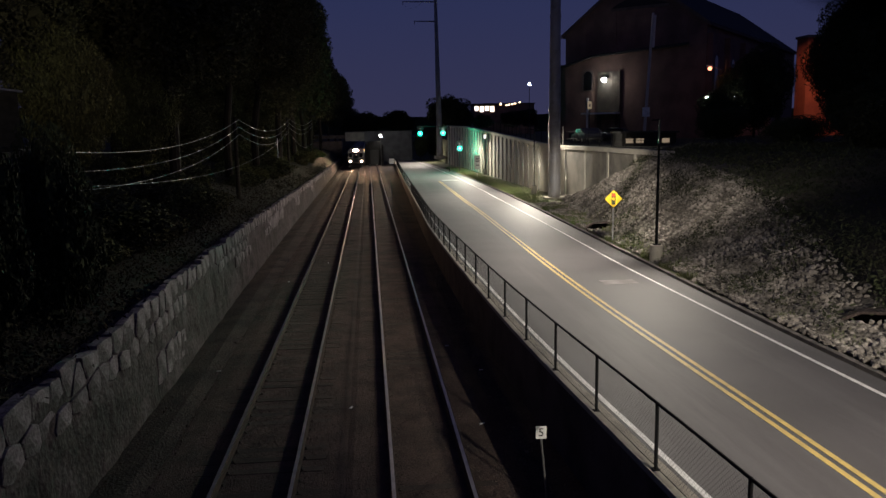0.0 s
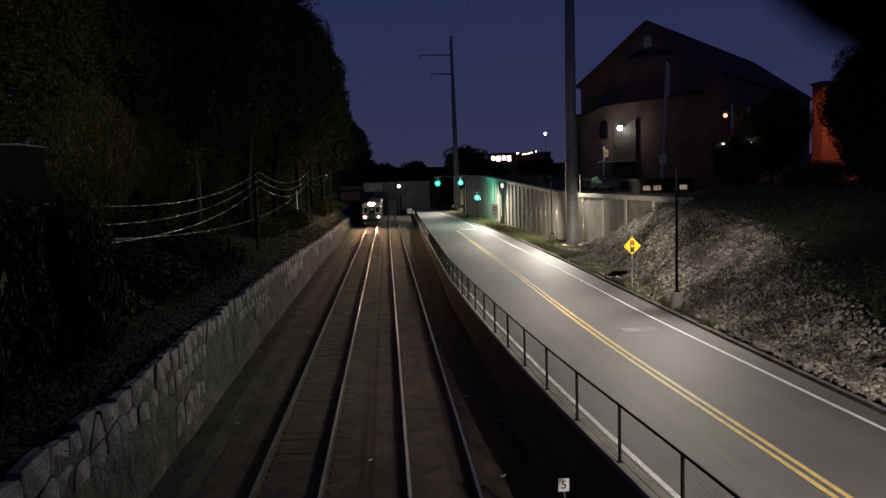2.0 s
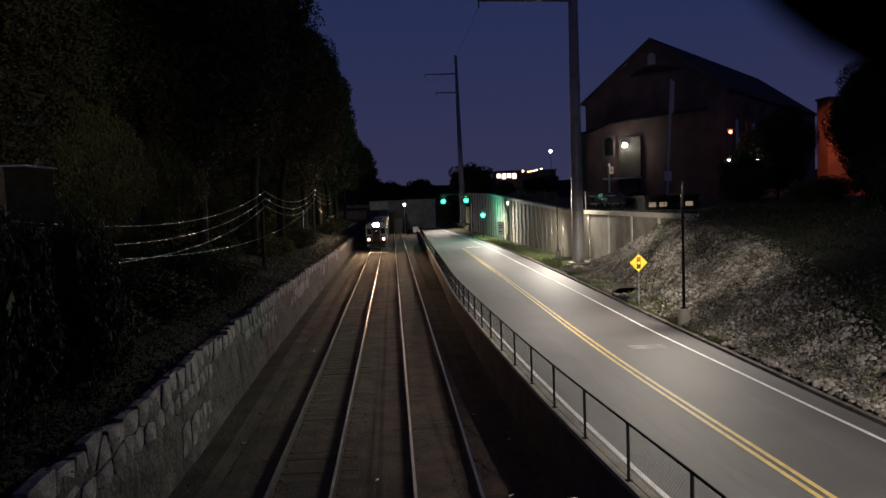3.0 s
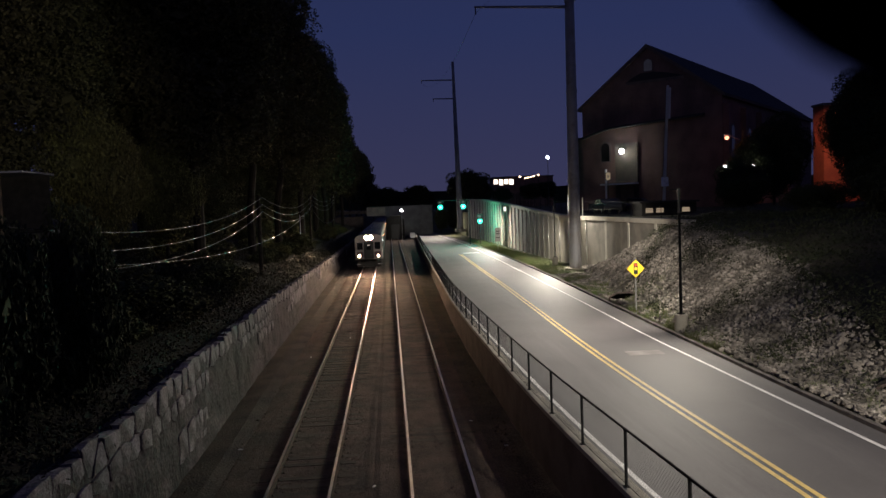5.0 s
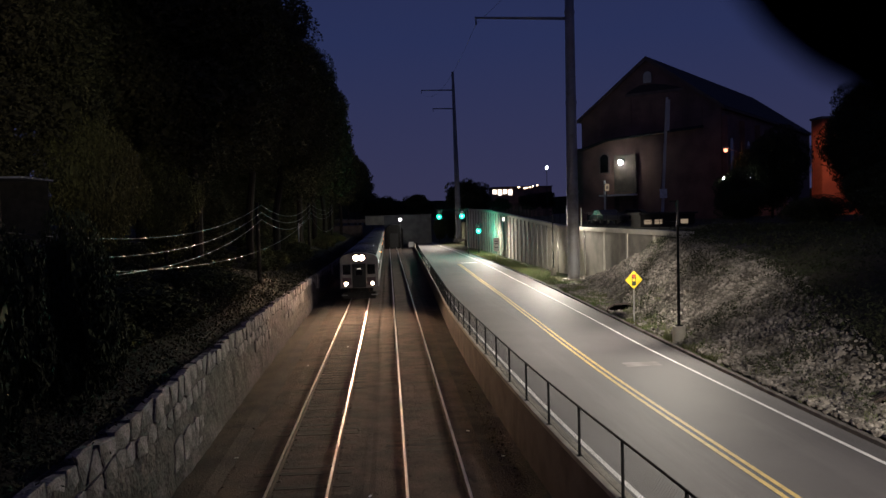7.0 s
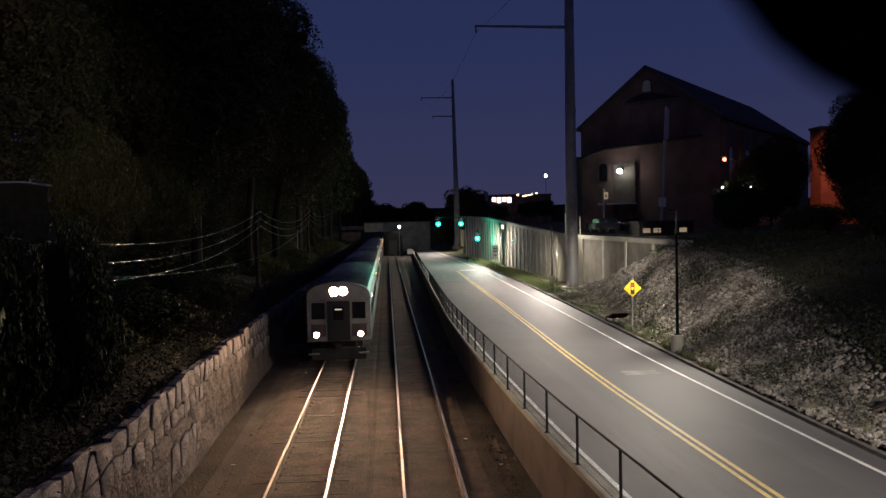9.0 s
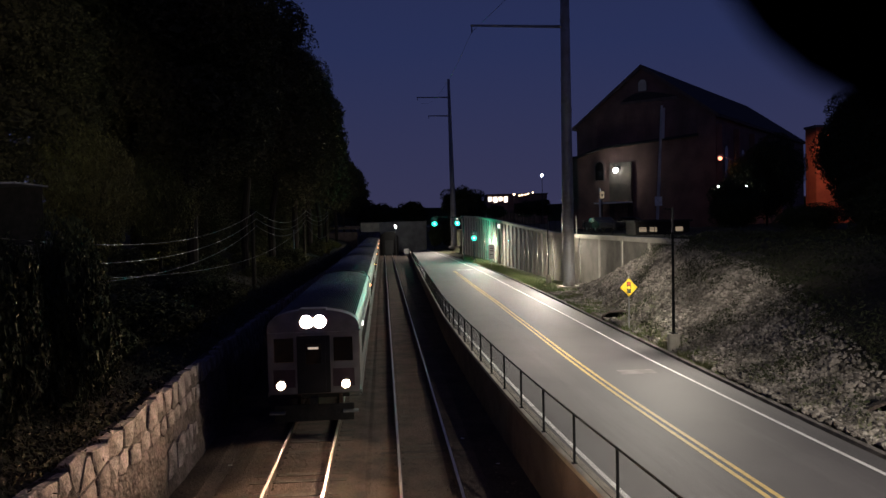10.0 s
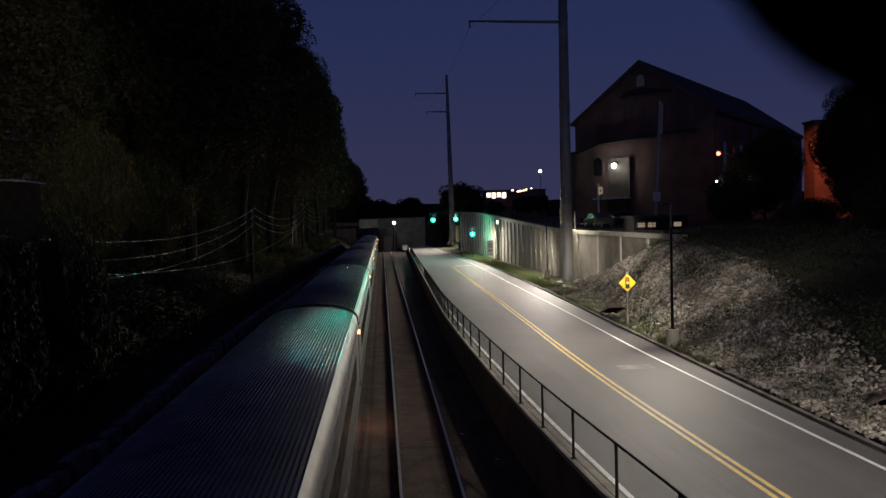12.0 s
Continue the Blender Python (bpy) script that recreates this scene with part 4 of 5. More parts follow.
        tube(bm, last, nxt, r * (1 - i / 7), r * (1 - (i + 1) / 7), 9)
        if i > 2:
            for _ in range(3):
                a = rnd.uniform(0, 6.3)
                tip = nxt + Vector((math.cos(a), math.sin(a), rnd.uniform(0.4, 1.0))) * height * rnd.uniform(0.05, 0.11)
                tube(bm, nxt, tip, r * 0.4 * (1 - i / 7), r * 0.1, 6)
        last = nxt
    me = bpy.data.meshes.new("trunk")
    bm.to_mesh(me)
    bm.free()
    me.materials.append(M["bark"])
    return me


CROWNS = {}


def tree(x, y, z, height, radius, kind="leaf", seed=0, low=0.25, label="", group="trees"):
    far = y > 105 and kind != "willow"
    key = (kind, seed % 3, far)
    if key not in CROWNS:
        mat = {"leaf": M["leaf"], "dark": M["leafdark"], "willow": M["willow"]}[kind]
        CROWNS[key] = (crown_mesh("crown", 20 + seed % 3 + 7 * len(kind), 44 if far else 60, 14000 if far else 60000, 0.038 if far else 0.018, mat, 0.1 if kind == "willow" else 0.0, 2.2 if kind == "leaf" else 1.3), trunk_mesh(seed % 3, 1.0, 0.018))
    crown, trunk = CROWNS[key]
    t = thing("tree", (x, y, z), label or "tall broadleaf tree with a dense dark crown", "tree", group)
    t.rotation_euler.z = seed * 1.3
    c = new("crown", crown)
    c.parent = t
    half = height * (1 - low) / 2
    c.location, c.scale = (0, 0, height - half), (radius, radius, half)
    k = new("trunk", trunk)
    k.parent = t
    k.scale = (height * 0.8, height * 0.8, height * 0.8)
    return t


def bush(x, y, z, r, h, kind="leaf", seed=0):
    key = ("bush", kind, seed % 3)
    if key not in CROWNS:
        mat = {"near": M["leafdark"], "leaf": M["leaf"], "dark": M["leafdark"], "willow": M["willow"]}[kind]
        near = kind == "near"
        CROWNS[key] = crown_mesh("foliage", 60 + seed % 3, 30 if near else 22, 16000 if near else 6000, 0.03 if near else 0.045, mat)
    b = thing("bush", (x, y, z), "dense leafy bush on the dark bank", "bush", "bushes on the bank")
    b.rotation_euler.z = seed * 2.1
    c = new("foliage", CROWNS[key])
    c.parent = b
    c.location, c.scale = (0, 0, h * 0.42), (r, r, h * 0.58)
    s = new("stems", trunk_mesh(seed, h * 0.7, 0.06)) if ("stems", seed % 3) not in CROWNS else new("stems", CROWNS[("stems", seed % 3)])
    CROWNS[("stems", seed % 3)] = s.data
    s.parent = b


def build_trees():
    rows = [(-11.7, 47.5, 4.0, 27, 6.6), (-10.4, 60, 3.8, 24, 6.3), (-10.0, 72, 3.6, 26, 6.4), (-9.6, 86, 3.4, 26.5, 6.3), (-9.6, 101, 3.2, 28, 6.0), (-9.8, 119, 3.2, 28, 5.6),
            (-10.0, 140, 3, 28, 5.2), (-10, 165, 3, 27, 5.2), (-9.8, 195, 3, 26, 5.4), (-9.8, 232, 3, 25, 5.5), (-9.6, 275, 3, 25, 5.6), (-9.6, 330, 3, 25, 6),
            (-17.6, 50, 4.8, 27, 7), (-19.0, 50, 5.2, 27, 7.5), (-21, 66, 5.4, 26, 8), (-23, 88, 5.6, 27, 8), (-24, 115, 5.6, 27, 8), (-25, 150, 5.6, 27, 8), (-26, 200, 5.6, 27, 9), (-27, 260, 6, 27, 9), (-29, 44, 6, 23, 7), (-26, 36, 6, 20, 6), (-24.5, 47, 6, 9.5, 4.2)]
    for i, (x, y, z, h, r) in enumerate(rows):
        tree(x, y, z, h, r, "leaf", i, 0.1 if i < 12 else 0.06, "tall broadleaf tree with a dense dark crown", "trees along the wooded bank")
    tree(-15.0, 40, 4.4, 8.6, 2.9, "willow", 1, 0.02, "tree with drooping yellow-green foliage on the bank", "trees along the wooded bank")
    tree(-18.2, 39, 5.0, 21, 5.2, "leaf", 0, 0.05, "tall olive-green broadleaf tree on the bank", "trees along the wooded bank")
    tree(-13.2, 47, 4.0, 8, 2.4, "willow", 2, 0.02, "tree with drooping yellow-green foliage on the bank", "trees along the wooded bank")
    rnd = random.Random(3)
    for i in range(84):
        y = 13 + i * 1.5 + rnd.uniform(-1, 1)
        x = rnd.uniform(-14 if y > 36 else -11.5, -8.2)
        z = 2.5 + (-8 - x) * 0.28
        bush(x, y, z, rnd.uniform(1.1, 2.0), rnd.uniform(1.0, 2.1), "willow" if rnd.random() < 0.3 else "leaf", i)
    for i, (x, y, z, r, h) in enumerate([(-7.3, 13.0, 2.4, 1.2, 5.6), (-7.5, 15.2, 2.4, 1.15, 4.9), (-7.3, 18.3, 2.4, 1.15, 4.7), (-9.6, 17.0, 3.0, 2.0, 4.0), (-8.6, 16.0, 2.6, 1.4, 2.6), (-10.5, 21.5, 3.2, 2.0, 3.2), (-9.4, 20.5, 2.9, 1.4, 2.4)]):
        bush(x, y, z, r, h, "near", i)
    for i in range(20):
        y = 54 + i * 6.5 + rnd.uniform(-2, 2)
        tree(rnd.uniform(-15.5, -12.6), y, 3.6, rnd.uniform(7.5, 11), rnd.uniform(3.0, 3.8), "leaf", i, 0.02, "low dense young tree between the trunks", "trees along the wooded bank")
    # trees on the upper level, right of the road
    for i, (x, y, z, h, r) in enumerate([(45.5, 88, 5.5, 11.6, 4.5), (41.6, 86, 5.5, 8.5, 2.6), (38.5, 82, 5.5, 6.0, 2.8), (40.9, 62, 5.4, 11.6, 4.2), (42.0, 64, 5.4, 13.5, 4.2), (40.6, 60, 5.4, 8.5, 3.6), (47, 58, 5.4, 13, 5), (36, 40, 5.2, 10, 5.2), (45, 44, 5.4, 12, 5), (34.5, 51, 5.0, 5.0, 3.6), (28.5, 60, 5.3, 3.2, 2.4), (40, 52, 5.2, 7.0, 4.0), (26.5, 31, 4.4, 5.0, 3.2), (30.5, 36, 4.6, 7, 3.8), (30, 42, 4.7, 4.0, 3.4), (27, 47, 5.0, 2.6, 2.2), (24, 24, 3.8, 4.5, 3.2), (27, 20, 4, 6, 4)]):
        tree(x, y, z, h, r, "dark", i, 0.02, "dark leafy tree on the upper level", "trees on the upper level")
    for i, (x, y, z, h, r) in enumerate([(11.6, 173, 0.5, 6.5, 2.0), (14.6, 171, 0.5, 7.5, 2.4), (16.5, 165, 5, 11, 5), (22, 190, 6, 9, 5), (9, 230, 5, 9, 6), (0, 260, 5, 10, 7), (-6, 300, 5, 11, 7), (28, 240, 6, 9, 6), (34.5, 232, 7, 5.5, 3.5), (44, 236, 7, 6.2, 4), (50, 240, 7, 7, 4)]):
        tree(x, y, z, h, r, "dark", i + 3, 0.05, "far dark tree behind the junction", "far trees")


def build_undergrowth():
    """Low leafy cover on the wooded bank, thick at the crest of the stone wall."""
    g = np.random.default_rng(11)
    V, F = [], []
    for i in range(14000):
        y = 10 + 110 * g.random() ** 1.4
        e = left_x(y) - 0.35
        x = e - abs(g.normal()) * 3.2
        top = LEFT_TOP(y) - 0.1
        z = top + (e - x) * 0.26
        clump = max(0.0, noise.noise((x * 0.5, y * 0.5, 4)) + 0.25)
        z += g.random() * (0.15 + 1.3 * clump)
        for _ in range(3):
            c = np.array((x, y, z)) + g.normal(size=3) * 0.14
            u, w = g.normal(size=3), g.normal(size=3)
            u, w = u / np.linalg.norm(u) * g.uniform(0.03, 0.08), w / np.linalg.norm(w) * 0.03
            b = len(V)
            V += [c - u, c + w, c + u, c - w]
            F.append((b, b + 1, b + 2, b + 3))
    ob = from_arrays("undergrowth", V, F, M["groundleaf"])
    tagged(ob, "low leafy undergrowth above the stone wall", "undergrowth", kind="stuff")
    V, F = [], []
    # weeds, laid thick also to stand in for the unlit upper bank
    for i in range(11000):
        y = 10 + 38 * g.random()
        if y < 34:
            x = toe_x(y) + 1.5 + (y - 12) * 0.15 + 9 * g.random() ** 1.3
        else:
            x = crest_x(y) + 0.4 + 7 * g.random()
        z = bank_z(x, y) + g.random() * (0.12 + 0.8 * max(0.0, noise.noise((x * 0.6, y * 0.6, 8)) + 0.1))
        for _ in range(3):
            c = np.array((x, y, z)) + g.normal(size=3) * 0.12
            u, w = g.normal(size=3), g.normal(size=3)
            u, w = u / np.linalg.norm(u) * g.uniform(0.03, 0.09), w / np.linalg.norm(w) * 0.032
            b = len(V)
            V += [c - u, c + w, c + u, c - w]
            F.append((b, b + 1, b + 2, b + 3))
    for i in range(9000):
        y = 13 + 36 * g.random()
        x = toe_x(y) + 0.2 + 4.5 * g.random()
        if noise.noise((x * 0.55, y * 0.45, 12)) + 0.25 * noise.noise((x * 2, y * 2, 5)) < 0.14:
            continue
        z = bank_z(x, y) + 0.05 + g.random() * 0.22
        for _ in range(3):
            c = np.array((x, y, z)) + g.normal(size=3) * 0.09
            u, w = g.normal(size=3), g.normal(size=3)
            u, w = u / np.linalg.norm(u) * g.uniform(0.03, 0.08), w / np.linalg.norm(w) * 0.028
            b = len(V)
            V += [c - u, c + w, c + u, c - w]
            F.append((b, b + 1, b + 2, b + 3))
    ob = from_arrays("weeds", V, F, M["leafdark"])
    tagged(ob, "dark weeds on the upper part of the bank", "weeds", kind="stuff")


def build_grass():
    g = np.random.default_rng(4)
    V, F = [], []
    for i in range(5200):
        y = g.uniform(13, 130)
        x = kerb_x(y) + 0.2 + abs(g.normal()) * (0.35 if y < 36 else 1.2)
        if y < 60 and noise.noise((x * 0.6, y * 0.5, 5)) < 0.05:
            continue
        if x > 15.8 and y > 60:
            continue
        z = bank_z(x, y)
        for _ in range(7):
            bx, by = x + g.normal() * 0.07, y + g.normal() * 0.07
            h, a = g.uniform(0.1, 0.28), g.uniform(0, 6.3)
            dx, dy = math.cos(a) * 0.012, math.sin(a) * 0.012
            b = len(V)
            V += [(bx - dx, by - dy, z - 0.02), (bx + dx, by + dy, z - 0.02), (bx + g.normal() * 0.06, by + g.normal() * 0.06, z + h)]
            F.append((b, b + 1, b + 2))
    ob = from_arrays("grass", V, F, M["grass"])
    tagged(ob, "short rough green grass along the kerb", "grass", kind="stuff")


# ---------------------------------------------------------------- buildings
def arch(w, h, n=8):
    pts = [(-w / 2, 0), (w / 2, 0)]
    return pts + [(w / 2 * math.cos(math.pi * i / n), h - w / 2 + w / 2 * math.sin(math.pi * i / n)) for i in range(n + 1)]


def window(parent, at, outline_frame, outline_glass, glass, turn=0):
    w = part("window", prism(outline_frame, 0.12), M["halltrim"], parent)
    w.matrix_basis = pose(*at, 0, 0, turn)
    p = part("pane", prism(outline_glass, 0.05), glass, w)
    p.location = (0, -0.02, 0.12)
    return w


def build_hall():
    apex, eave, base, half, length = 27.0, 19.9, 4.6, 9.6, 50.0
    hall = thing("gabled_hall", (34.68, 100.0, 0), "large old dark brick gabled hall with slate roof", "building")
    hall.rotation_euler.z = radians(-41)
    part("front_wall", prism([(-half, base), (half, base), (half, eave - 0.3), (0, apex - 0.5), (-half, eave - 0.3)], 0.5), M["brickdark"], hall)
    for x in (-half, half - 0.5):
        part("side_wall", boxed((x, 0.5, base), (x + 0.5, length, eave - 0.3)), M["brickdark"], hall)
    back = part("rear_wall", prism([(-half, base), (half, base), (half, eave - 0.3), (0, apex - 0.5), (-half, eave - 0.3)], 0.5), M["brickdark"], hall)
    back.location.y = length
    for s in (-1, 1):
        drop = (apex - eave) * (half + 0.5) / half
        bm = prism([(0, apex), (s * (half + 0.5), apex - drop), (s * (half + 0.5), apex - drop - 0.3), (0, apex - 0.4)], length + 1.0)
        r = part("roof", bm, M["slate"], hall)
        r.location.y = -0.35
        r = part("bargeboard", prism([(0, apex - 0.02), (s * (half + 0.5), apex - drop - 0.02), (s * (half + 0.5), apex - drop - 0.45), (0, apex - 0.6)], 0.1), M["halltrim"], hall)
        r.location.y = -0.46
        part("eave_board", boxed((s * (half + 0.3) - 0.2, 0, eave - 0.75), (s * (half + 0.3) + 0.2, length, eave - 0.45)), M["halltrim"], hall)
    window(hall, (0.1, -0.1, 23.4), arch(1.3, 1.7), arch(1.1, 1.5), M["rib"])
    part("gable_band", boxed((-3.0, -0.12, 22.0), (4.8, 0.0, 22.35)), M["halltrim"], hall)
    for x in (-6.2,):
        window(hall, (x, -0.1, 11.9), arch(1.6, 2.9), arch(1.2, 2.5), M["darkglass"])
    part("annex", boxed((-12.6, 3.0, base), (-9.65, 14.0, 15.6)), M["brickdark"], hall, "low brick annex")
    part("annex_roof", boxed((-12.8, 2.8, 15.6), (-9.65, 14.2, 15.85)), M["slate"], hall)
    for x in (-6.9, -2.6, 2.6, 6.9):  # shallow brick piers of the upper storey
        part("brick_pier", boxed((x - 0.35, -0.09, 16.4), (x + 0.35, 0.0, 20.2 if abs(x) > 5 else 21.9)), M["brickdark"], hall)
    part("gable_ledge", prism([(-3.0, 22.36), (4.8, 22.36), (2.6, 23.0), (1.0, 23.3), (-1.0, 23.3), (-2.0, 22.9)], 0.08), M["slate"], hall).location.y = -0.09
    for x0, z0, x1, z1 in ((-9.6, 15.5, -5.7, 16.6), (-5.7, 16.6, 7.4, 17.3)):  # lean-to roof over the entrance side
        part("lean_to_roof", prism([(x0, z0), (x1, z1), (x1, z1 - 0.3), (x0, z0 - 0.3)], 0.5), M["slate"], hall).location.y = -0.55
    for k in range(6):
        window(hall, (half + 0.1, 4 + k * 7.6, 11.5), arch(1.7, 4.6), arch(1.3, 4.2), M["darkglass"], 90)
        part("buttress", boxed((half, 0.2 + k * 7.6, base), (half + 0.7, 1.0 + k * 7.6, eave - 1.6)), M["brickdark"], hall)
    part("door_bay", boxed((-4.7, -0.3, base), (-1.5, 0, 14.3)), M["baystone"], hall, "pale door surround")
    part("porch_canopy", boxed((-6.4, -1.6, 8.75), (-1.4, -0.3, 8.95)), M["signwhite"], hall, "white porch canopy under the wall lamp")
    part("porch_post", boxed((-5.7, -1.5, base), (-5.5, -1.3, 10.9)), M["signwhite"], hall)
    part("door", boxed((-3.9, -0.58, base), (-2.0, -0.5, 9.2)), M["wood"], hall)
    lamp = part("wall_lamp", boxed((-3.6, -0.9, 13.4), (-3.1, -0.02, 13.6)), M["black"], hall, "wall lamp with a bright white lens")
    part("lens", ball(0.32, (-3.35, -1.2, 13.2)), M["lampwhite"], lamp, "bright white lens", True)
    bulb("wall_lamp_light", (31.0, 100.9, 12.4), 5, (0.97, 1.0, 0.95), 0.2)


def build_tower():
    t = thing("brick_tower", (0, 95, 0), "tall red brick block lit by orange light", "building")
    part("wall", boxed((55.8, 0, 4.8), (66.2, 2.5, 18.0)), M["brickred"], t)
    part("parapet", boxed((55.65, -0.15, 17.85), (66.4, 2.7, 18.15)), M["trimstone"], t, bevel=0.03)
    part("roof", boxed((55.9, 0.2, 17.9), (66.0, 2.3, 18.05)), M["slate"], t)
    for x in (59.5, 62.5):
        for z in (8, 11.5, 15):
            window(t, (x, -0.05, z), arch(1.3, 2), arch(1.0, 1.7), M["darkglass"])
    # spot added in mid-air to light the bricks orange; no lamp is built here
    spot("street_and_fill_light", (51.5, 87.0, 17.0), (58, 95, 10.5), 2300, (1.0, 0.5, 0.36), 75)


def ball(r, at=(0, 0, 0)):
    bm = bmesh.new()
    bmesh.ops.create_icosphere(bm, subdivisions=2, radius=r)
    bmesh.ops.translate(bm, vec=at, verts=bm.verts[:])
    return bm


def build_upper_level():
    # orange street lamp on a wooden pole
    p = thing("roadside_lamp", (39.2, 86.5, 3.4), "orange sodium street lamp on a dark pole", "street lamp")
    part("pole", tubed((1.9, 0, 1.5), (1.9, 0, 11), 0.14, 0.1), M["wood"], p)
    part("arm", tubed((1.9, 0, 9.6), (0.2, 0, 10.3), 0.05), M["galv"], p)
    h = part("lamp_head", boxed((-0.35, -0.15, 10.2), (0.3, 0.15, 10.42)), M["galv"], p, bevel=0.03)
    part("lens", ball(0.24, (-0.06, -0.1, 10.0)), M["lamporange"], h, "glowing orange lens", True)
    bulb("roadside_lamp_light", (39.1, 85.6, 12.9), 30, (1.0, 0.3, 0.08), 0.15)
    # tall slim pole in front of the hall
    w = thing("utility_pole", (29.9, 82, 5.4), "tall wooden utility pole in front of the hall", "utility pole")
    part("pole", tubed((0, 0, -0.5), (0.75, 0, 13.5), 0.17, 0.13), M["palepole"], w)
    part("transformer", tubed((0.6, -0.3, 9.9), (0.74, -0.3, 13.2), 0.24, 0.24, 16), M["palepole"], w, "slim grey cylinder near the top")
    part("sign_plate", boxed((-0.3, -0.35, 2.6), (0.5, -0.3, 3.6)), M["signwhite"], w)
    # small lights on the far side
    for x, y, z, mm, s in ((40.6, 83, 10.0, "lampwhite", 0.14), (36.9, 82, 10.0, "lampwhite", 0.1)):
        l = thing("wall_light", (x, y, 5.4), "small white lamp on a dark post", "lamp", "small lamps on the upper level")
        part("post", tubed((0, 0, -0.4), (0, 0, z - 5.4), 0.06), M["black"], l)
        part("globe", ball(s, (0, 0, z - 5.4)), M[mm], l, "small white globe", True)
    # pale end posts of the railing, either side of the tall pole
    for x, y, z, hgt in ((16.6, 70.4, 5.45, 1.85), (17.12, 67.0, 5.4, 1.6)):
        e = thing("end_post", (x, y, z), "pale galvanised end post on the wall top", "post", "end posts on the wall")
        part("shaft", tubed((0, 0, -0.05), (0, 0, hgt), 0.045, seg=10), M["rib"], e)
        part("cap", tubed((0, 0, hgt), (0, 0, hgt + 0.05), 0.055, 0.02, seg=10), M["rib"], e)
    # railing along the top of the ribbed wall
    rail = thing("railing", (0, 0, 0), "thin dark railing along the ribbed wall top", "railing")
    pts = [(18.1, 47, 5.35), (17.65, 55, 5.35), (17.4, 66, 5.38), (16.5, 72.7, 5.53), (16.45, 90, 6.2), (16.4, 106, 6.83), (16.2, 126, 7.55)]
    for a, b in zip(pts[:-1], pts[1:]):
        n = max(1, round((Vector(b) - Vector(a)).length / 2.6))
        for i in range(n):
            q = Vector(a).lerp(Vector(b), i / n)
            part("railing_post", tubed(q, q + Vector((0, 0, 1.25)), 0.02), M["post"], rail)
        for hgt in (0.6, 1.22):
            part("railing_bar", tubed(Vector(a) + Vector((0, 0, hgt)), Vector(b) + Vector((0, 0, hgt)), 0.013), M["post"], rail)
    # small lit sign on a post before the hall
    g = thing("lit_sign", (28.75, 99.0, 5.4), "small lit white sign box on a post", "sign")
    part("post", tubed((0, 0, -0.4), (0, 0, 4.0), 0.06), M["black"], g)
    part("box", boxed((-0.32, -0.12, 3.95), (0.32, 0.12, 4.95)), M["black"], g, bevel=0.02)
    face = part("face", boxed((-0.28, -0.14, 4.0), (0.28, -0.121, 4.9)), M["warmwindow"], g, "glowing warm white sign face")
    part("bar", boxed((-0.1, -0.15, 4.25), (0.12, -0.141, 4.6)), M["signblack"], face, "dark unreadable mark")
    # parked cars on the upper level
    for x, y, turn in ((24.6, 84, -38), (28.4, 86, -34), (21.8, 76, 92)):
        build_car(x, y, 5.42, turn)
    # low lit cabin
    c = thing("low_cabin", (23.0, 62, 5.0), "low dark cabin with warm lit window panels", "cabin")
    part("body", boxed((-2.2, 0, -0.2), (2.4, 2.4, 1.35)), M["underframe"], c)
    part("roof", boxed((-2.4, -0.2, 1.35), (2.6, 2.6, 1.5)), M["slate"], c)
    for x in (-1.9, -1.0, 1.2):
        part("lit_panel", boxed((x, -0.03, 0.55), (x + 0.62, 0.02, 0.92)), M["warmwindow"], c, "warm lit panel")


def build_car(x, y, z, turn):
    c = thing("parked_car", (x, y, z), "dark parked car on the upper lot", "car", "parked cars")
    c.rotation_euler.z = radians(turn)
    prof = [(-2.2, 0.35), (2.2, 0.35), (2.25, 0.7), (2.1, 0.88), (1.2, 0.95), (0.55, 1.42), (-0.9, 1.46), (-1.65, 1.0), (-2.2, 0.92), (-2.28, 0.6)]
    bm = prism(prof, 1.75)
    bmesh.ops.translate(bm, vec=(0, -0.875, 0), verts=bm.verts[:])
    part("body", bm, M["car"], c, bevel=0.06)
    bm = prism([(1.02, 0.97), (0.5, 1.36), (-0.85, 1.4), (-1.45, 1.0)], 1.77)
    bmesh.ops.translate(bm, vec=(0, -0.885, 0), verts=bm.verts[:])
    part("side_window", bm, M["darkglass"], c)
    for wx in (-1.4, 1.4):
        for s in (-1, 1):
            w = part("wheel", tubed((wx, s * 0.68, 0.33), (wx, s * 0.9, 0.33), 0.33, seg=20), M["rubber"], c)
            part("rim", tubed((wx, s * 0.89, 0.33), (wx, s * 0.91, 0.33), 0.2, seg=16), M["galv"], w)


def build_distance():
    # overpass across the tracks
    b = thing("overpass", (0, 175, 0), "dim pale concrete overpass across the tracks", "bridge")
    part("deck", boxed((-14, 0.1, 5.6), (9.8, 9, 6.3)), M["darkconcrete"], b)
    part("girder", boxed((-5.0, -0.3, 5.0), (-0.8, 0.1, 6.95)), M["panel"], b)
    part("wall", boxed((-0.78, -0.3, 0.2), (9.9, 0.1, 7.0)), M["oldconcrete"], b)
    part("coping", boxed((-5.1, -0.4, 6.96), (10.0, 0.2, 7.14)), M["oldconcrete"], b)
    part("pier", boxed((8.3, 0.15, -0.4), (9.8, 8.5, 5.6)), M["darkconcrete"], b)
    part("abutment", boxed((-14, 0.3, -0.4), (-5.9, 8.5, 5.0)), M["darkconcrete"], b)
    s = thing("trackside_shed", (1.3, 168, -0.3), "dark rounded trackside shed beyond the points", "shed")
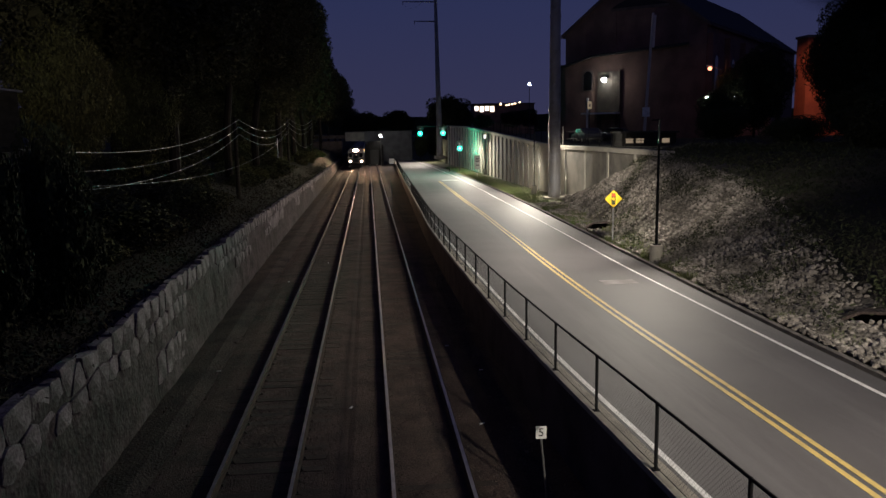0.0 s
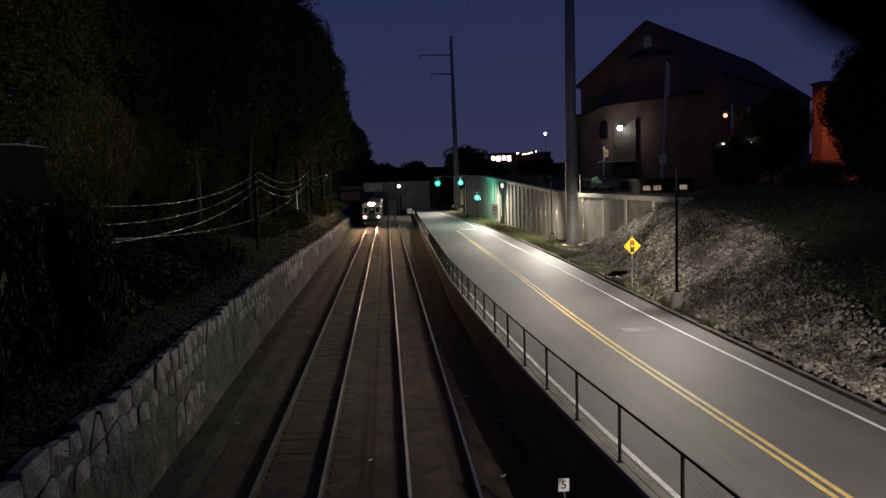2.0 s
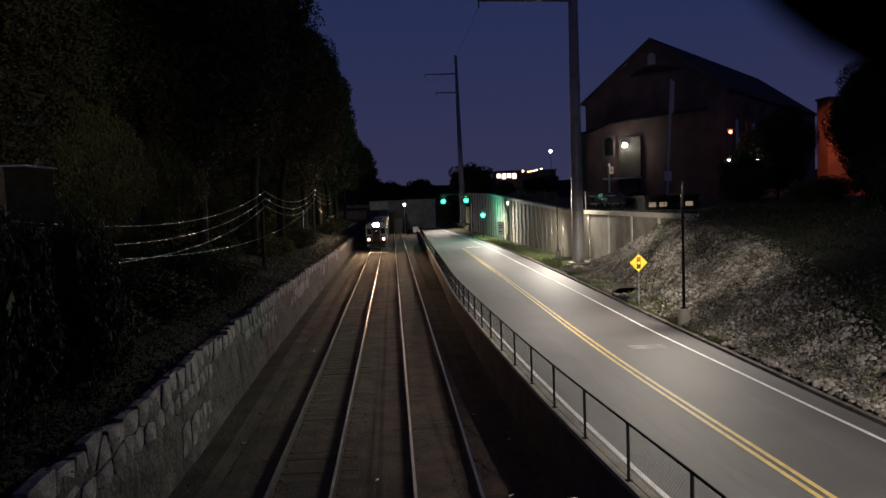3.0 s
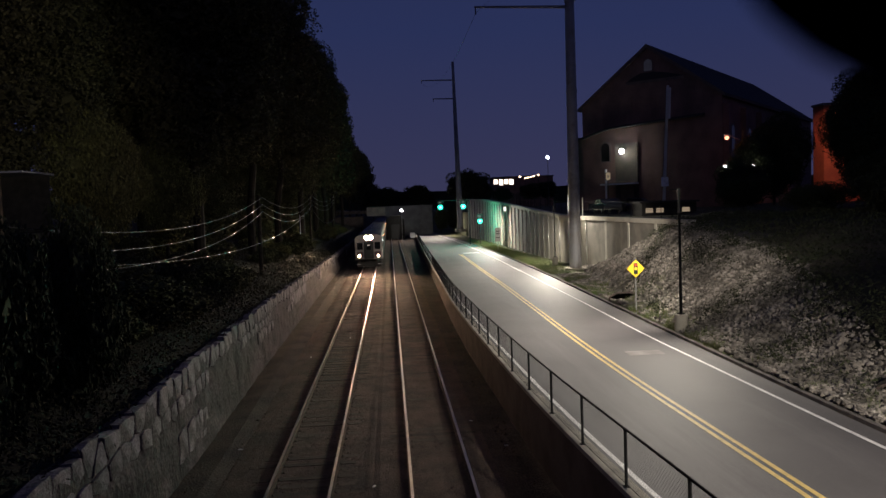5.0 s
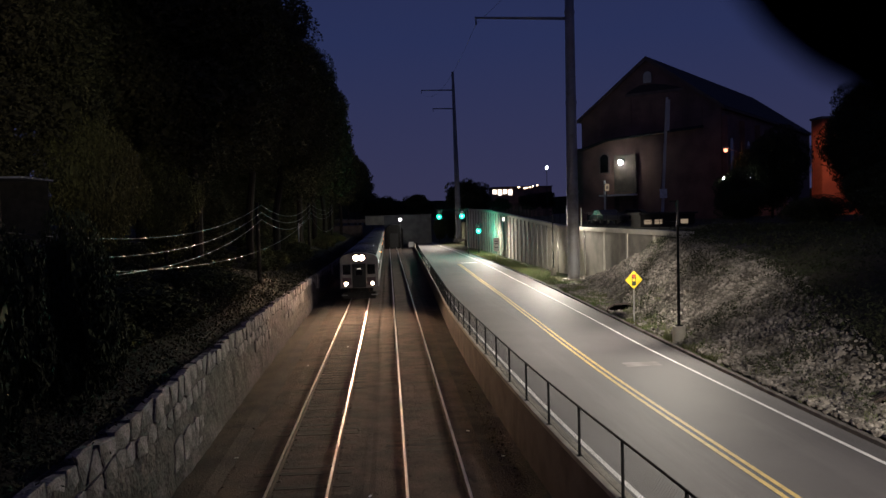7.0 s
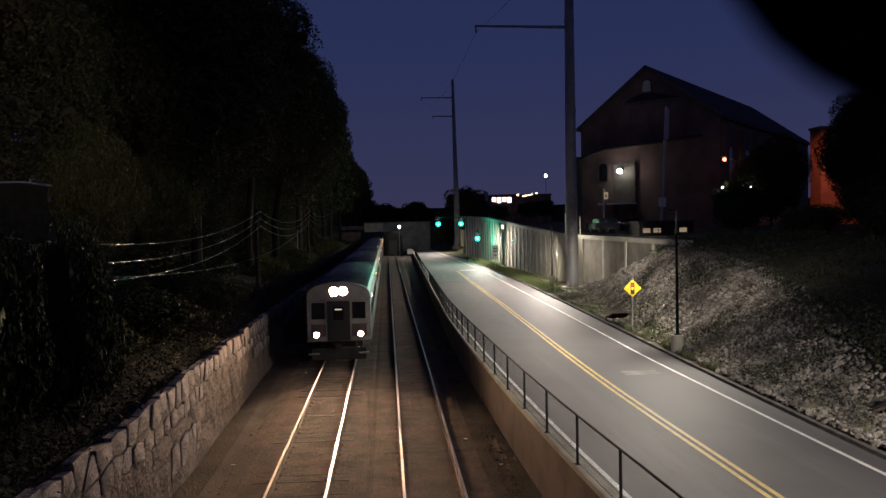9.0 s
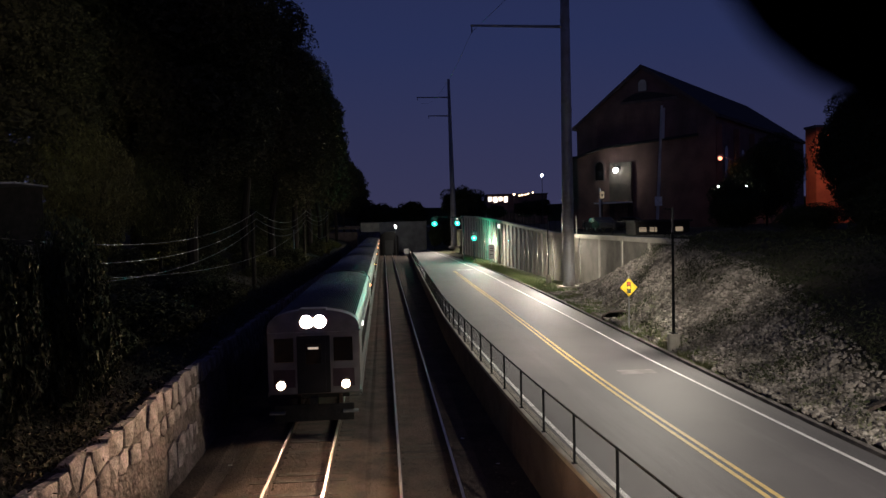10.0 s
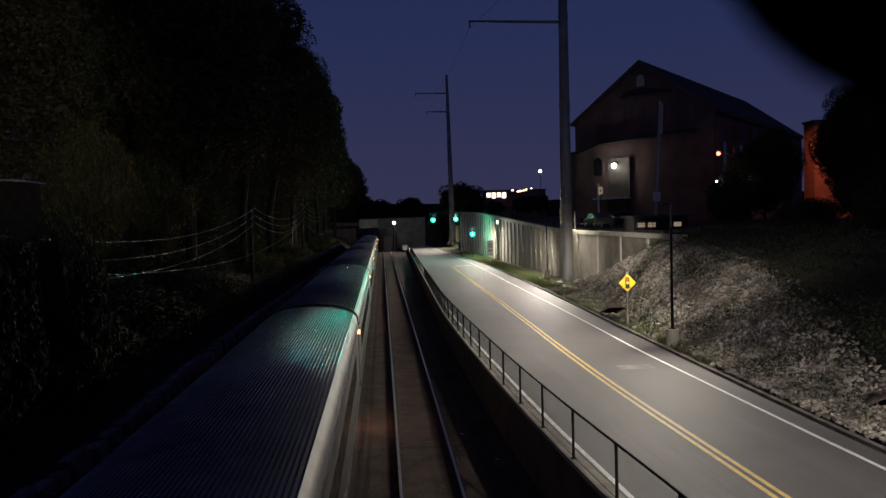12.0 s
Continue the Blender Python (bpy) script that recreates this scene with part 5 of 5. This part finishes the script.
    part("body", prism([(-2.0, 0), (2.0, 0), (2.0, 4.2), (1.2, 5.3), (-1.0, 5.3), (-2.0, 4.4)], 5), M["underframe"], s, bevel=0.1)
    part("door", boxed((-0.9, -0.06, 0.2), (0.9, -0.01, 3.4)), M["black"], s)
    l = thing("bridge_lamp", (2.75, 167.2, 0), "small white lamp on a post beside the shed", "lamp")
    part("post", tubed((0, 0, -0.3), (0, 0, 5.9), 0.07), M["galv"], l)
    part("globe", ball(0.28, (0, 0, 6.1)), M["lampwhite"], l, "white globe", True)
    e = thing("road_barrier", (4.9, 166, 0.1), "small white barrier block at the road end", "barrier")
    part("block", boxed((-0.5, 0, 0), (0.6, 0.5, 1.0)), M["signwhite"], e, bevel=0.05)
    part("rail", boxed((-0.5, -0.05, 1.0), (0.6, 0.05, 1.15)), M["signwhite"], e)
    # added fill without a lamp post, brightening the road end and the overpass
    spot("street_and_fill_light", (10.0, 158, 8.0), (8.0, 155, 0.5), 9000, LED, 150, 1.0)
    # far shops with lit fronts
    for x, y, w, h, lit in ((38.6, 255, 7, 2.9, 4), (50, 272, 18, 3.6, 0)):
        s = thing("far_shop", (x, y, 12.6), "far low shop building with lit windows", "building", "far shops")
        part("wall", boxed((-w / 2, 0, -7), (w / 2, 8, h)), M["brickdark"], s)
        part("roof", boxed((-w / 2 - 0.3, -0.4, h), (w / 2 + 0.3, 8.4, h + 0.3)), M["slate"], s)
        for i in range(lit):
            xx = -w / 2 + (i + 0.5) * w / lit
            part("shop_window", boxed((xx - w / lit * 0.36, -0.08, 0.5 if i % 2 else 0.9), (xx + w / lit * 0.36, 0.02, 2.3)), M["shop"], s, "bright lit shop window")
    for x, y, z, r in ((42.1, 200, 18.4, 0.45), (43.6, 252, 15.3, 0.42), (45.4, 252, 14.9, 0.3), (46.6, 254, 15.1, 0.36), (47.9, 255, 15.3, 0.3), (49.0, 256, 15.6, 0.34), (50.6, 256, 15.9, 0.32)):
        f = thing("far_street_lamp", (x, y, 5.8), "far street lamp with a white globe", "street lamp", "far street lamps")
        part("pole", tubed((0, 0, -0.3), (0, 0, z - 5.8), 0.09, 0.07), M["black"], f)
        part("globe", ball(r * 0.8, (0, 0, z - 5.6)), M["lampwhite" if y < 250 else "lampwarm"], f, "glowing white globe", True)
    far = from_arrays("backdrop", [(-500, 700, 0), (500, 700, 0), (500, 700, 22), (300, 700, 26), (100, 700, 20), (-60, 700, 22), (-500, 700, 30)], [(0, 1, 2, 3, 4, 5, 6)], M["leafdark"])
    tagged(far, "far dark wooded skyline", "skyline", kind="structure")


def build_drains():
    for x, y, turn, w, h in ((12.85, 41.6, -17, 1.5, 0.42), (12.75, 17.8, -35, 1.5, 0.4)):
        d = thing("drain_inlet", (x, y, bank_z(x - 0.5, y) - 0.06), "dark open drain inlet in the stony bank", "drain", "drain inlets")
        d.rotation_euler.z = radians(turn)
        part("headwall", prism([(-w / 2 - 0.1, -0.2), (w / 2 + 0.1, -0.2), (w / 2 + 0.06, h * 0.8), (w * 0.2, h + 0.07), (-w * 0.3, h + 0.02), (-w / 2 - 0.1, h * 0.5)], 0.5), M["cess"], d, bevel=0.03)
        # no real opening: a flat plate whose black colour stands for the shade inside
        m = part("mouth", prism([(-w / 2, 0.0), (w / 2, -0.02), (w / 2 - 0.04, h * 0.72), (w * 0.18, h), (-w * 0.27, h * 0.92), (-w / 2 + 0.03, h * 0.45)], 0.02), M["screen"], d, "flat black plate for the shaded mouth")
        m.location.y = -0.022


def build_hut():
    h = thing("wooden_shelter", (-17.7, 36, 6.1), "dark wooden shelter with a pale roof edge", "shelter")
    part("roof", boxed((-4, -1.6, 2.68), (2.0, 1.6, 2.76)), M["pole"], h)
    part("back_wall", boxed((-3.8, 1.4, 0), (1.8, 1.5, 2.68)), M["underframe"], h)
    for x in (-3.6, 0.85):
        part("corner_post", boxed((x - 0.1, -1.5, -0.6), (x + 0.1, -1.3, 2.68)), M["wood"], h)
    part("deck", boxed((-4, -1.6, -0.25), (2.0, 1.6, 0.0)), M["underframe"], h)


# ---------------------------------------------------------------- train
CAR_PITCH, FIRST_PITCH, TRACK_X = 24.6, 21.9, -2.412


def build_coach(first):
    L = (FIRST_PITCH if first else CAR_PITCH) - 0.7
    car = thing("passenger_coach", (TRACK_X, 0, 0), "cab coach of a passenger train with headlights on" if first else "stainless passenger coach with a ribbed roof", "train car", "cars of the train")
    # body sides
    shell = [(-1.5, 1.05), (1.5, 1.05), (1.53, 1.5), (1.53, 3.15), (-1.53, 3.15), (-1.53, 1.5)]
    part("body", prism(shell, L), M["steelside"], car, "brushed steel car body", bevel=0.02)
    # roof: smooth eaves, ribbed middle
    n = 96
    prof = []
    for i in range(n + 1):
        a = math.pi * i / n
        x = 1.52 * math.cos(a)
        z = 3.15 + 0.72 * math.sin(a) ** 0.62
        prof.append((x, z))
    cab = 0.62 if first else 0.0
    bm = prism(prof, L - cab)
    bmesh.ops.translate(bm, vec=(0, cab, 0), verts=bm.verts[:])
    part("roof", bm, M["roofmetal"], car, "dirty weathered metal roof")
    v, f, k = [], [], -1.37
    while k <= 1.375:  # low rounded ribs along the roof
        z = 3.15 + 0.72 * math.sin(math.acos(k / 1.52)) ** 0.62
        base = len(v)
        for y in (0.25 + cab, L - 0.25):
            v += [(k + 0.0062 * (i - 3), y, z - 0.002 + 0.0122 * (1 - ((i - 3) / 3) ** 2)) for i in range(7)]
        f += [(base + i, base + i + 7, base + i + 8, base + i + 1) for i in range(6)] + [tuple(base + i for i in range(7)), tuple(base + 13 - i for i in range(7))]
        k += 0.065
    from_arrays("roof_ribs", v, f, M["ribsteel"], car, smooth=True)["label"] = "raised stainless roof ribs"
    for s in (-1, 1):
        v, f = [], []
        for y in (0.05 + cab, L - 0.05):
            for i in range(9):
                a = 0.44 * i / 8
                v.append((s * 1.525 * math.cos(a), y, 3.156 + 0.72 * math.sin(a) ** 0.62))
        f = [(i, i + 1, i + 10, i + 9) if s > 0 else (i + 9, i + 10, i + 1, i) for i in range(8)]
        from_arrays("eave_panel", v, f, M["eavesteel"], car, smooth=True)["label"] = "plain pale steel panel along the eaves"
        part("gutter", boxed((s * 1.5 - 0.03, 0, 3.13), (s * 1.5 + 0.06, L, 3.19)), M["steel"], car)
        part("side_sill", boxed((s * 1.53 - 0.02, 0, 1.0), (s * 1.53 + 0.03, L, 1.14)), M["steelside"], car)
        for i in range(12):
            y = 2.6 + i * (L - 5.2) / 12
            part("window", boxed((s * 1.53 - 0.01, y, 1.95), (s * 1.53 + 0.012, y + 1.25, 2.65)), M["darkglass"], car)
        for y in (L - 0.4,):
            part("step_light", boxed((s * 1.44 - 0.05, y - 0.12, 1.005), (s * 1.44 + 0.05, y + 0.12, 1.04)), M["steplight"], car, "warm step light over the ballast")
        for y in (L - 0.4,):
            part("marker_light", boxed((s * 1.53, y, 2.95), (s * 1.53 + 0.07, y + 0.1, 3.07)), M["marker"], car, "orange side marker light")
    # ends
    for y, d in ((0, -1), (L, 1)):
        part("end_frame", boxed((-1.5, y - 0.06 if d < 0 else y, 1.1), (1.5, y if d < 0 else y + 0.06, 3.13)), M["cabfront"], car)
        if first and d < 0:
            continue
        part("end_dome", prism([(1.5 * math.cos(math.pi * i / 24), 3.13 + 0.7 * math.sin(math.pi * i / 24) ** 0.62) for i in range(25)], 0.05), M["cabfront"], car).location.y = y - 0.055 if d < 0 else y + 0.005
        part("diaphragm", boxed((-0.55, y - 0.3 if d < 0 else y, 1.1), (0.55, y if d < 0 else y + 0.3, 3.25)), M["rubber"], car, bevel=0.04)
        part("coupler", boxed((-0.12, y - 0.45 if d < 0 else y, 0.75), (0.12, y if d < 0 else y + 0.45, 1.0)), M["underframe"], car)
    if first:
        part("diaphragm", boxed((-0.55, -0.14, 1.1), (0.55, -0.06, 3.02)), M["rubber"], car, bevel=0.02)
        part("coupler", boxed((-0.12, -0.45, 0.75), (0.12, 0, 1.0)), M["underframe"], car)
        part("end_door", boxed((-0.4, -0.17, 1.15), (0.4, -0.14, 2.95)), M["rubber"], car)
        part("door_window", boxed((-0.25, -0.185, 2.1), (0.25, -0.17, 2.75)), M["darkglass"], car)
        for s in (-1, 1):
            part("cab_window", boxed((s * 0.98 - 0.32, -0.085, 2.15), (s * 0.98 + 0.32, -0.06, 2.95)), M["darkglass"], car)
            part("stripe", boxed((s * 0.98 - 0.36, -0.075, 1.3), (s * 0.98 + 0.36, -0.062, 1.9)), M["carpaint"], car)
            bm = tubed((s * 1.06, -0.4, 1.43), (s * 1.06, -0.05, 1.43), 0.15, seg=24)
            bmesh.ops.delete(bm, geom=[f for f in bm.faces if f.normal.y < -0.9], context="FACES_ONLY")
            d = part("ditch_light", bm, M["black"], car)
            part("lens", tubed((s * 1.06, -0.3, 1.43), (s * 1.06, -0.28, 1.43), 0.115, seg=24), M["ditchlight"], d, "glowing warm white lens")
        # rounded cab brow with a deep round headlight bucket in its middle
        bm = bmesh.new()
        for s in (-1, 1):
            side = [(x, z) for x, z in prof if s * x >= 0.42]
            side = side + [(s * 0.42, 3.852), (s * 0.42, 3.15)] if s > 0 else [(s * 0.42, 3.15), (s * 0.42, 3.852)] + side
            one = prism(side, 0.62)
            me = bpy.data.meshes.new("brow")
            one.to_mesh(me)
            one.free()
            bm.from_mesh(me)
            bpy.data.meshes.remove(me)
        box(bm, (-0.435, 0.0, 3.86), (0.435, 0.62, 3.9))
        h = part("headlight_housing", bm, M["cabfront"], car)
        for side in (-1, 1):
            cx = side * 0.22
            bm = bmesh.new()
            bmesh.ops.create_cone(bm, cap_ends=False, segments=32, radius1=0.205, radius2=0.2, depth=0.5)
            bmesh.ops.transform(bm, matrix=pose(cx, 0.21, 3.47, -90), verts=bm.verts[:])
            bucket = part("bucket", bm, M["black"], h, "deep black headlight bucket", True)
            bm = bmesh.new()
            rings = []
            for y, r in ((-0.03, 0.2), (-0.03, None), (0.06, None), (0.06, 0.2)):
                row = []
                for i in range(40):
                    c, q = math.cos(math.pi * i / 20), math.sin(math.pi * i / 20)
                    k = r if r else min(0.22 / max(abs(c), 1e-6), 0.44 / max(abs(q), 1e-6))
                    row.append(bm.verts.new((cx + c * k, y, 3.47 + q * k)))
                rings.append(row)
            for a, b in zip(rings, rings[1:] + rings[:1]):
                for i in range(40):
                    bm.faces.new((a[i], a[(i + 1) % 40], b[(i + 1) % 40], b[i]))
            bmesh.ops.recalc_face_normals(bm, faces=bm.faces[:])
            part("bezel", bm, M["cabfront"], h, "dark square headlight bezel")
            bm = bmesh.new()  # domed sealed-beam lens
            bmesh.ops.create_uvsphere(bm, u_segments=32, v_segments=16, radius=1.0)
            bmesh.ops.transform(bm, matrix=Matrix.Translation((cx, 0.44, 3.47)) @ Matrix.Diagonal((0.198, 0.07, 0.198, 1)), verts=bm.verts[:])
            part("lens", bm, M["headlight"], bucket, "blazing warm white headlight lens", True)
        part("number_board", boxed((-0.17, -0.205, 2.58), (0.17, -0.19, 2.65)), M["numberboard"], car, "small lit number board, too small to read")
        for s in (-1, 1):
            part("side_light", boxed((s * 1.5, 2.8, 2.93), (s * 1.5 + 0.09, 2.86, 3.12)), M["sidelight"], car, "small upright white side light")
        part("pilot", boxed((-1.3, -0.25, 0.2), (1.3, -0.15, 0.75)), M["underframe"], car)
        for s in (-1, 1):
            part("step", boxed((s * 1.2 - 0.25, -0.5, 0.5), (s * 1.2 + 0.25, -0.2, 0.55)), M["galv"], car)
    # cables over the gap at the rear
    pts = [(-0.9 + 1.8 * i / 10, L + 0.34, 3.62 + 0.28 * math.sin(math.pi * i / 10)) for i in range(11)] + [(1.2, L + 0.34, 3.3), (1.25, L + 0.34, 2.8)]
    cable("jumper_cable", pts, 0.05, M["rubber"], car)
    # running gear
    for y in (3.6, L - 3.6):
        b = part("bogie", boxed((-1.05, y - 1.5, 0.45), (1.05, y + 1.5, 0.85)), M["underframe"], car)
        for wy in (-1.25, 1.25):
            for s in (-1, 1):
                part("wheel", tubed((s * 0.68, y + wy, 0.45), (s * 0.8, y + wy, 0.45), 0.45, seg=24), M["railrust"], b)
    part("underfloor", boxed((-1.3, 6, 0.5), (1.3, L - 6, 1.05)), M["underframe"], car)
    return car


def build_train():
    cars = [build_coach(True), build_coach(False)]
    cars += [copy_thing(cars[1], pose(TRACK_X, 0, 0)) for _ in range(4)]
    return cars


def build_bridge_edge():
    """The dark edge of the opening in the bridge fence, a hand's width from the camera."""
    e = thing("fence_panel", (0, 0, 0), "dark torn edge of the bridge fence screen close by", "fence screen")
    ahead = pose(*EYE, 90 - 2.2, 1.45, -4.5)
    d = 0.14
    k = d / 1357.9
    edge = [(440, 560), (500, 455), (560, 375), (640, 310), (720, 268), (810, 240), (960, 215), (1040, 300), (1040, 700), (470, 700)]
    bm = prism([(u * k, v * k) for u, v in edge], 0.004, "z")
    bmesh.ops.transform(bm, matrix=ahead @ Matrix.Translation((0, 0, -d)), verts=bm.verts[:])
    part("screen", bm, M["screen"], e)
    bm = tubed((1035 * k, 245 * k, 0), (1035 * k, 1000 * k, 0), 0.004)
    bmesh.ops.transform(bm, matrix=ahead @ Matrix.Translation((0, 0, -d)), verts=bm.verts[:])
    part("frame_tube", bm, M["black"], e)
    foot = ahead @ Vector((1110 * k, 0, -d))
    part("fence_post", tubed((foot.x, foot.y, 5.08), (foot.x, foot.y, 7.4), 0.012), M["black"], e)
    # the road bridge on which the camera stands, plain and out of view
    b = thing("road_bridge", (0, 0, 0), "plain concrete road bridge over the tracks", "bridge", kind="structure")
    part("deck", boxed((-40, -12.0, 4.5), (9.0, 0.4, 5.08)), M["oldconcrete"], b)
    part("parapet", boxed((-40, -0.75, 5.08), (9.0, -0.35, 5.6)), M["oldconcrete"], b)
    part("abutment", boxed((-9.0, -11.5, -0.4), (-6.6, 0.0, 4.5)), M["oldconcrete"], b)
    part("pier", boxed((3.0, -11.5, -0.4), (3.7, 0.0, 4.5)), M["oldconcrete"], b)


build_ground()
build_road()
build_ribbed_wall()
for k in LAMPS:
    build_lamp_post((k[0], k[1], k[2]))
build_flood_head((16.05, 105.75, 6.0))
build_signs()
build_signal((8.0, 119, 6.55), 0)
build_signal((11.55, 119, 6.55), 0)
build_signal((13.75, 116, 4.25), 0, -3.8)
build_signal_mast()
build_poles()
build_hall()
build_tower()
build_upper_level()
build_distance()
build_hut()
build_drains()
build_trees()
build_bridge_edge()
CARS = build_train()
for k, name in ((-2.412, "worn railway track on timber sleepers in ballast"), (1.045, "worn railway track on timber sleepers beside the road wall")):
    build_track(k, name)
build_ballast()
build_fence()
build_grass()
build_undergrowth()
build_stone_wall()
build_rocks()


# ---------------------------------------------------------------- what moves
def motions():
    rows = [(0.0, 150.0), (1.0, 137.0), (2.5, 118.5), (3.5, 106.0), (5.0, 86.5), (5.5, 80.0), (6.5, 68.0), (7.0, 62.0), (8.0, 49.6), (9.0, 37.4), (9.5, 31.4), (10.0, 25.8), (10.5, 20.6), (11.0, 15.4), (11.5, 10.0), (12.0, 4.6)]
    for i, car in enumerate(CARS):
        behind = FIRST_PITCH + (i - 1) * CAR_PITCH if i else 0.0
        walk(car, [(t, pose(TRACK_X, y + behind, 0)) for t, y in rows])


motions()
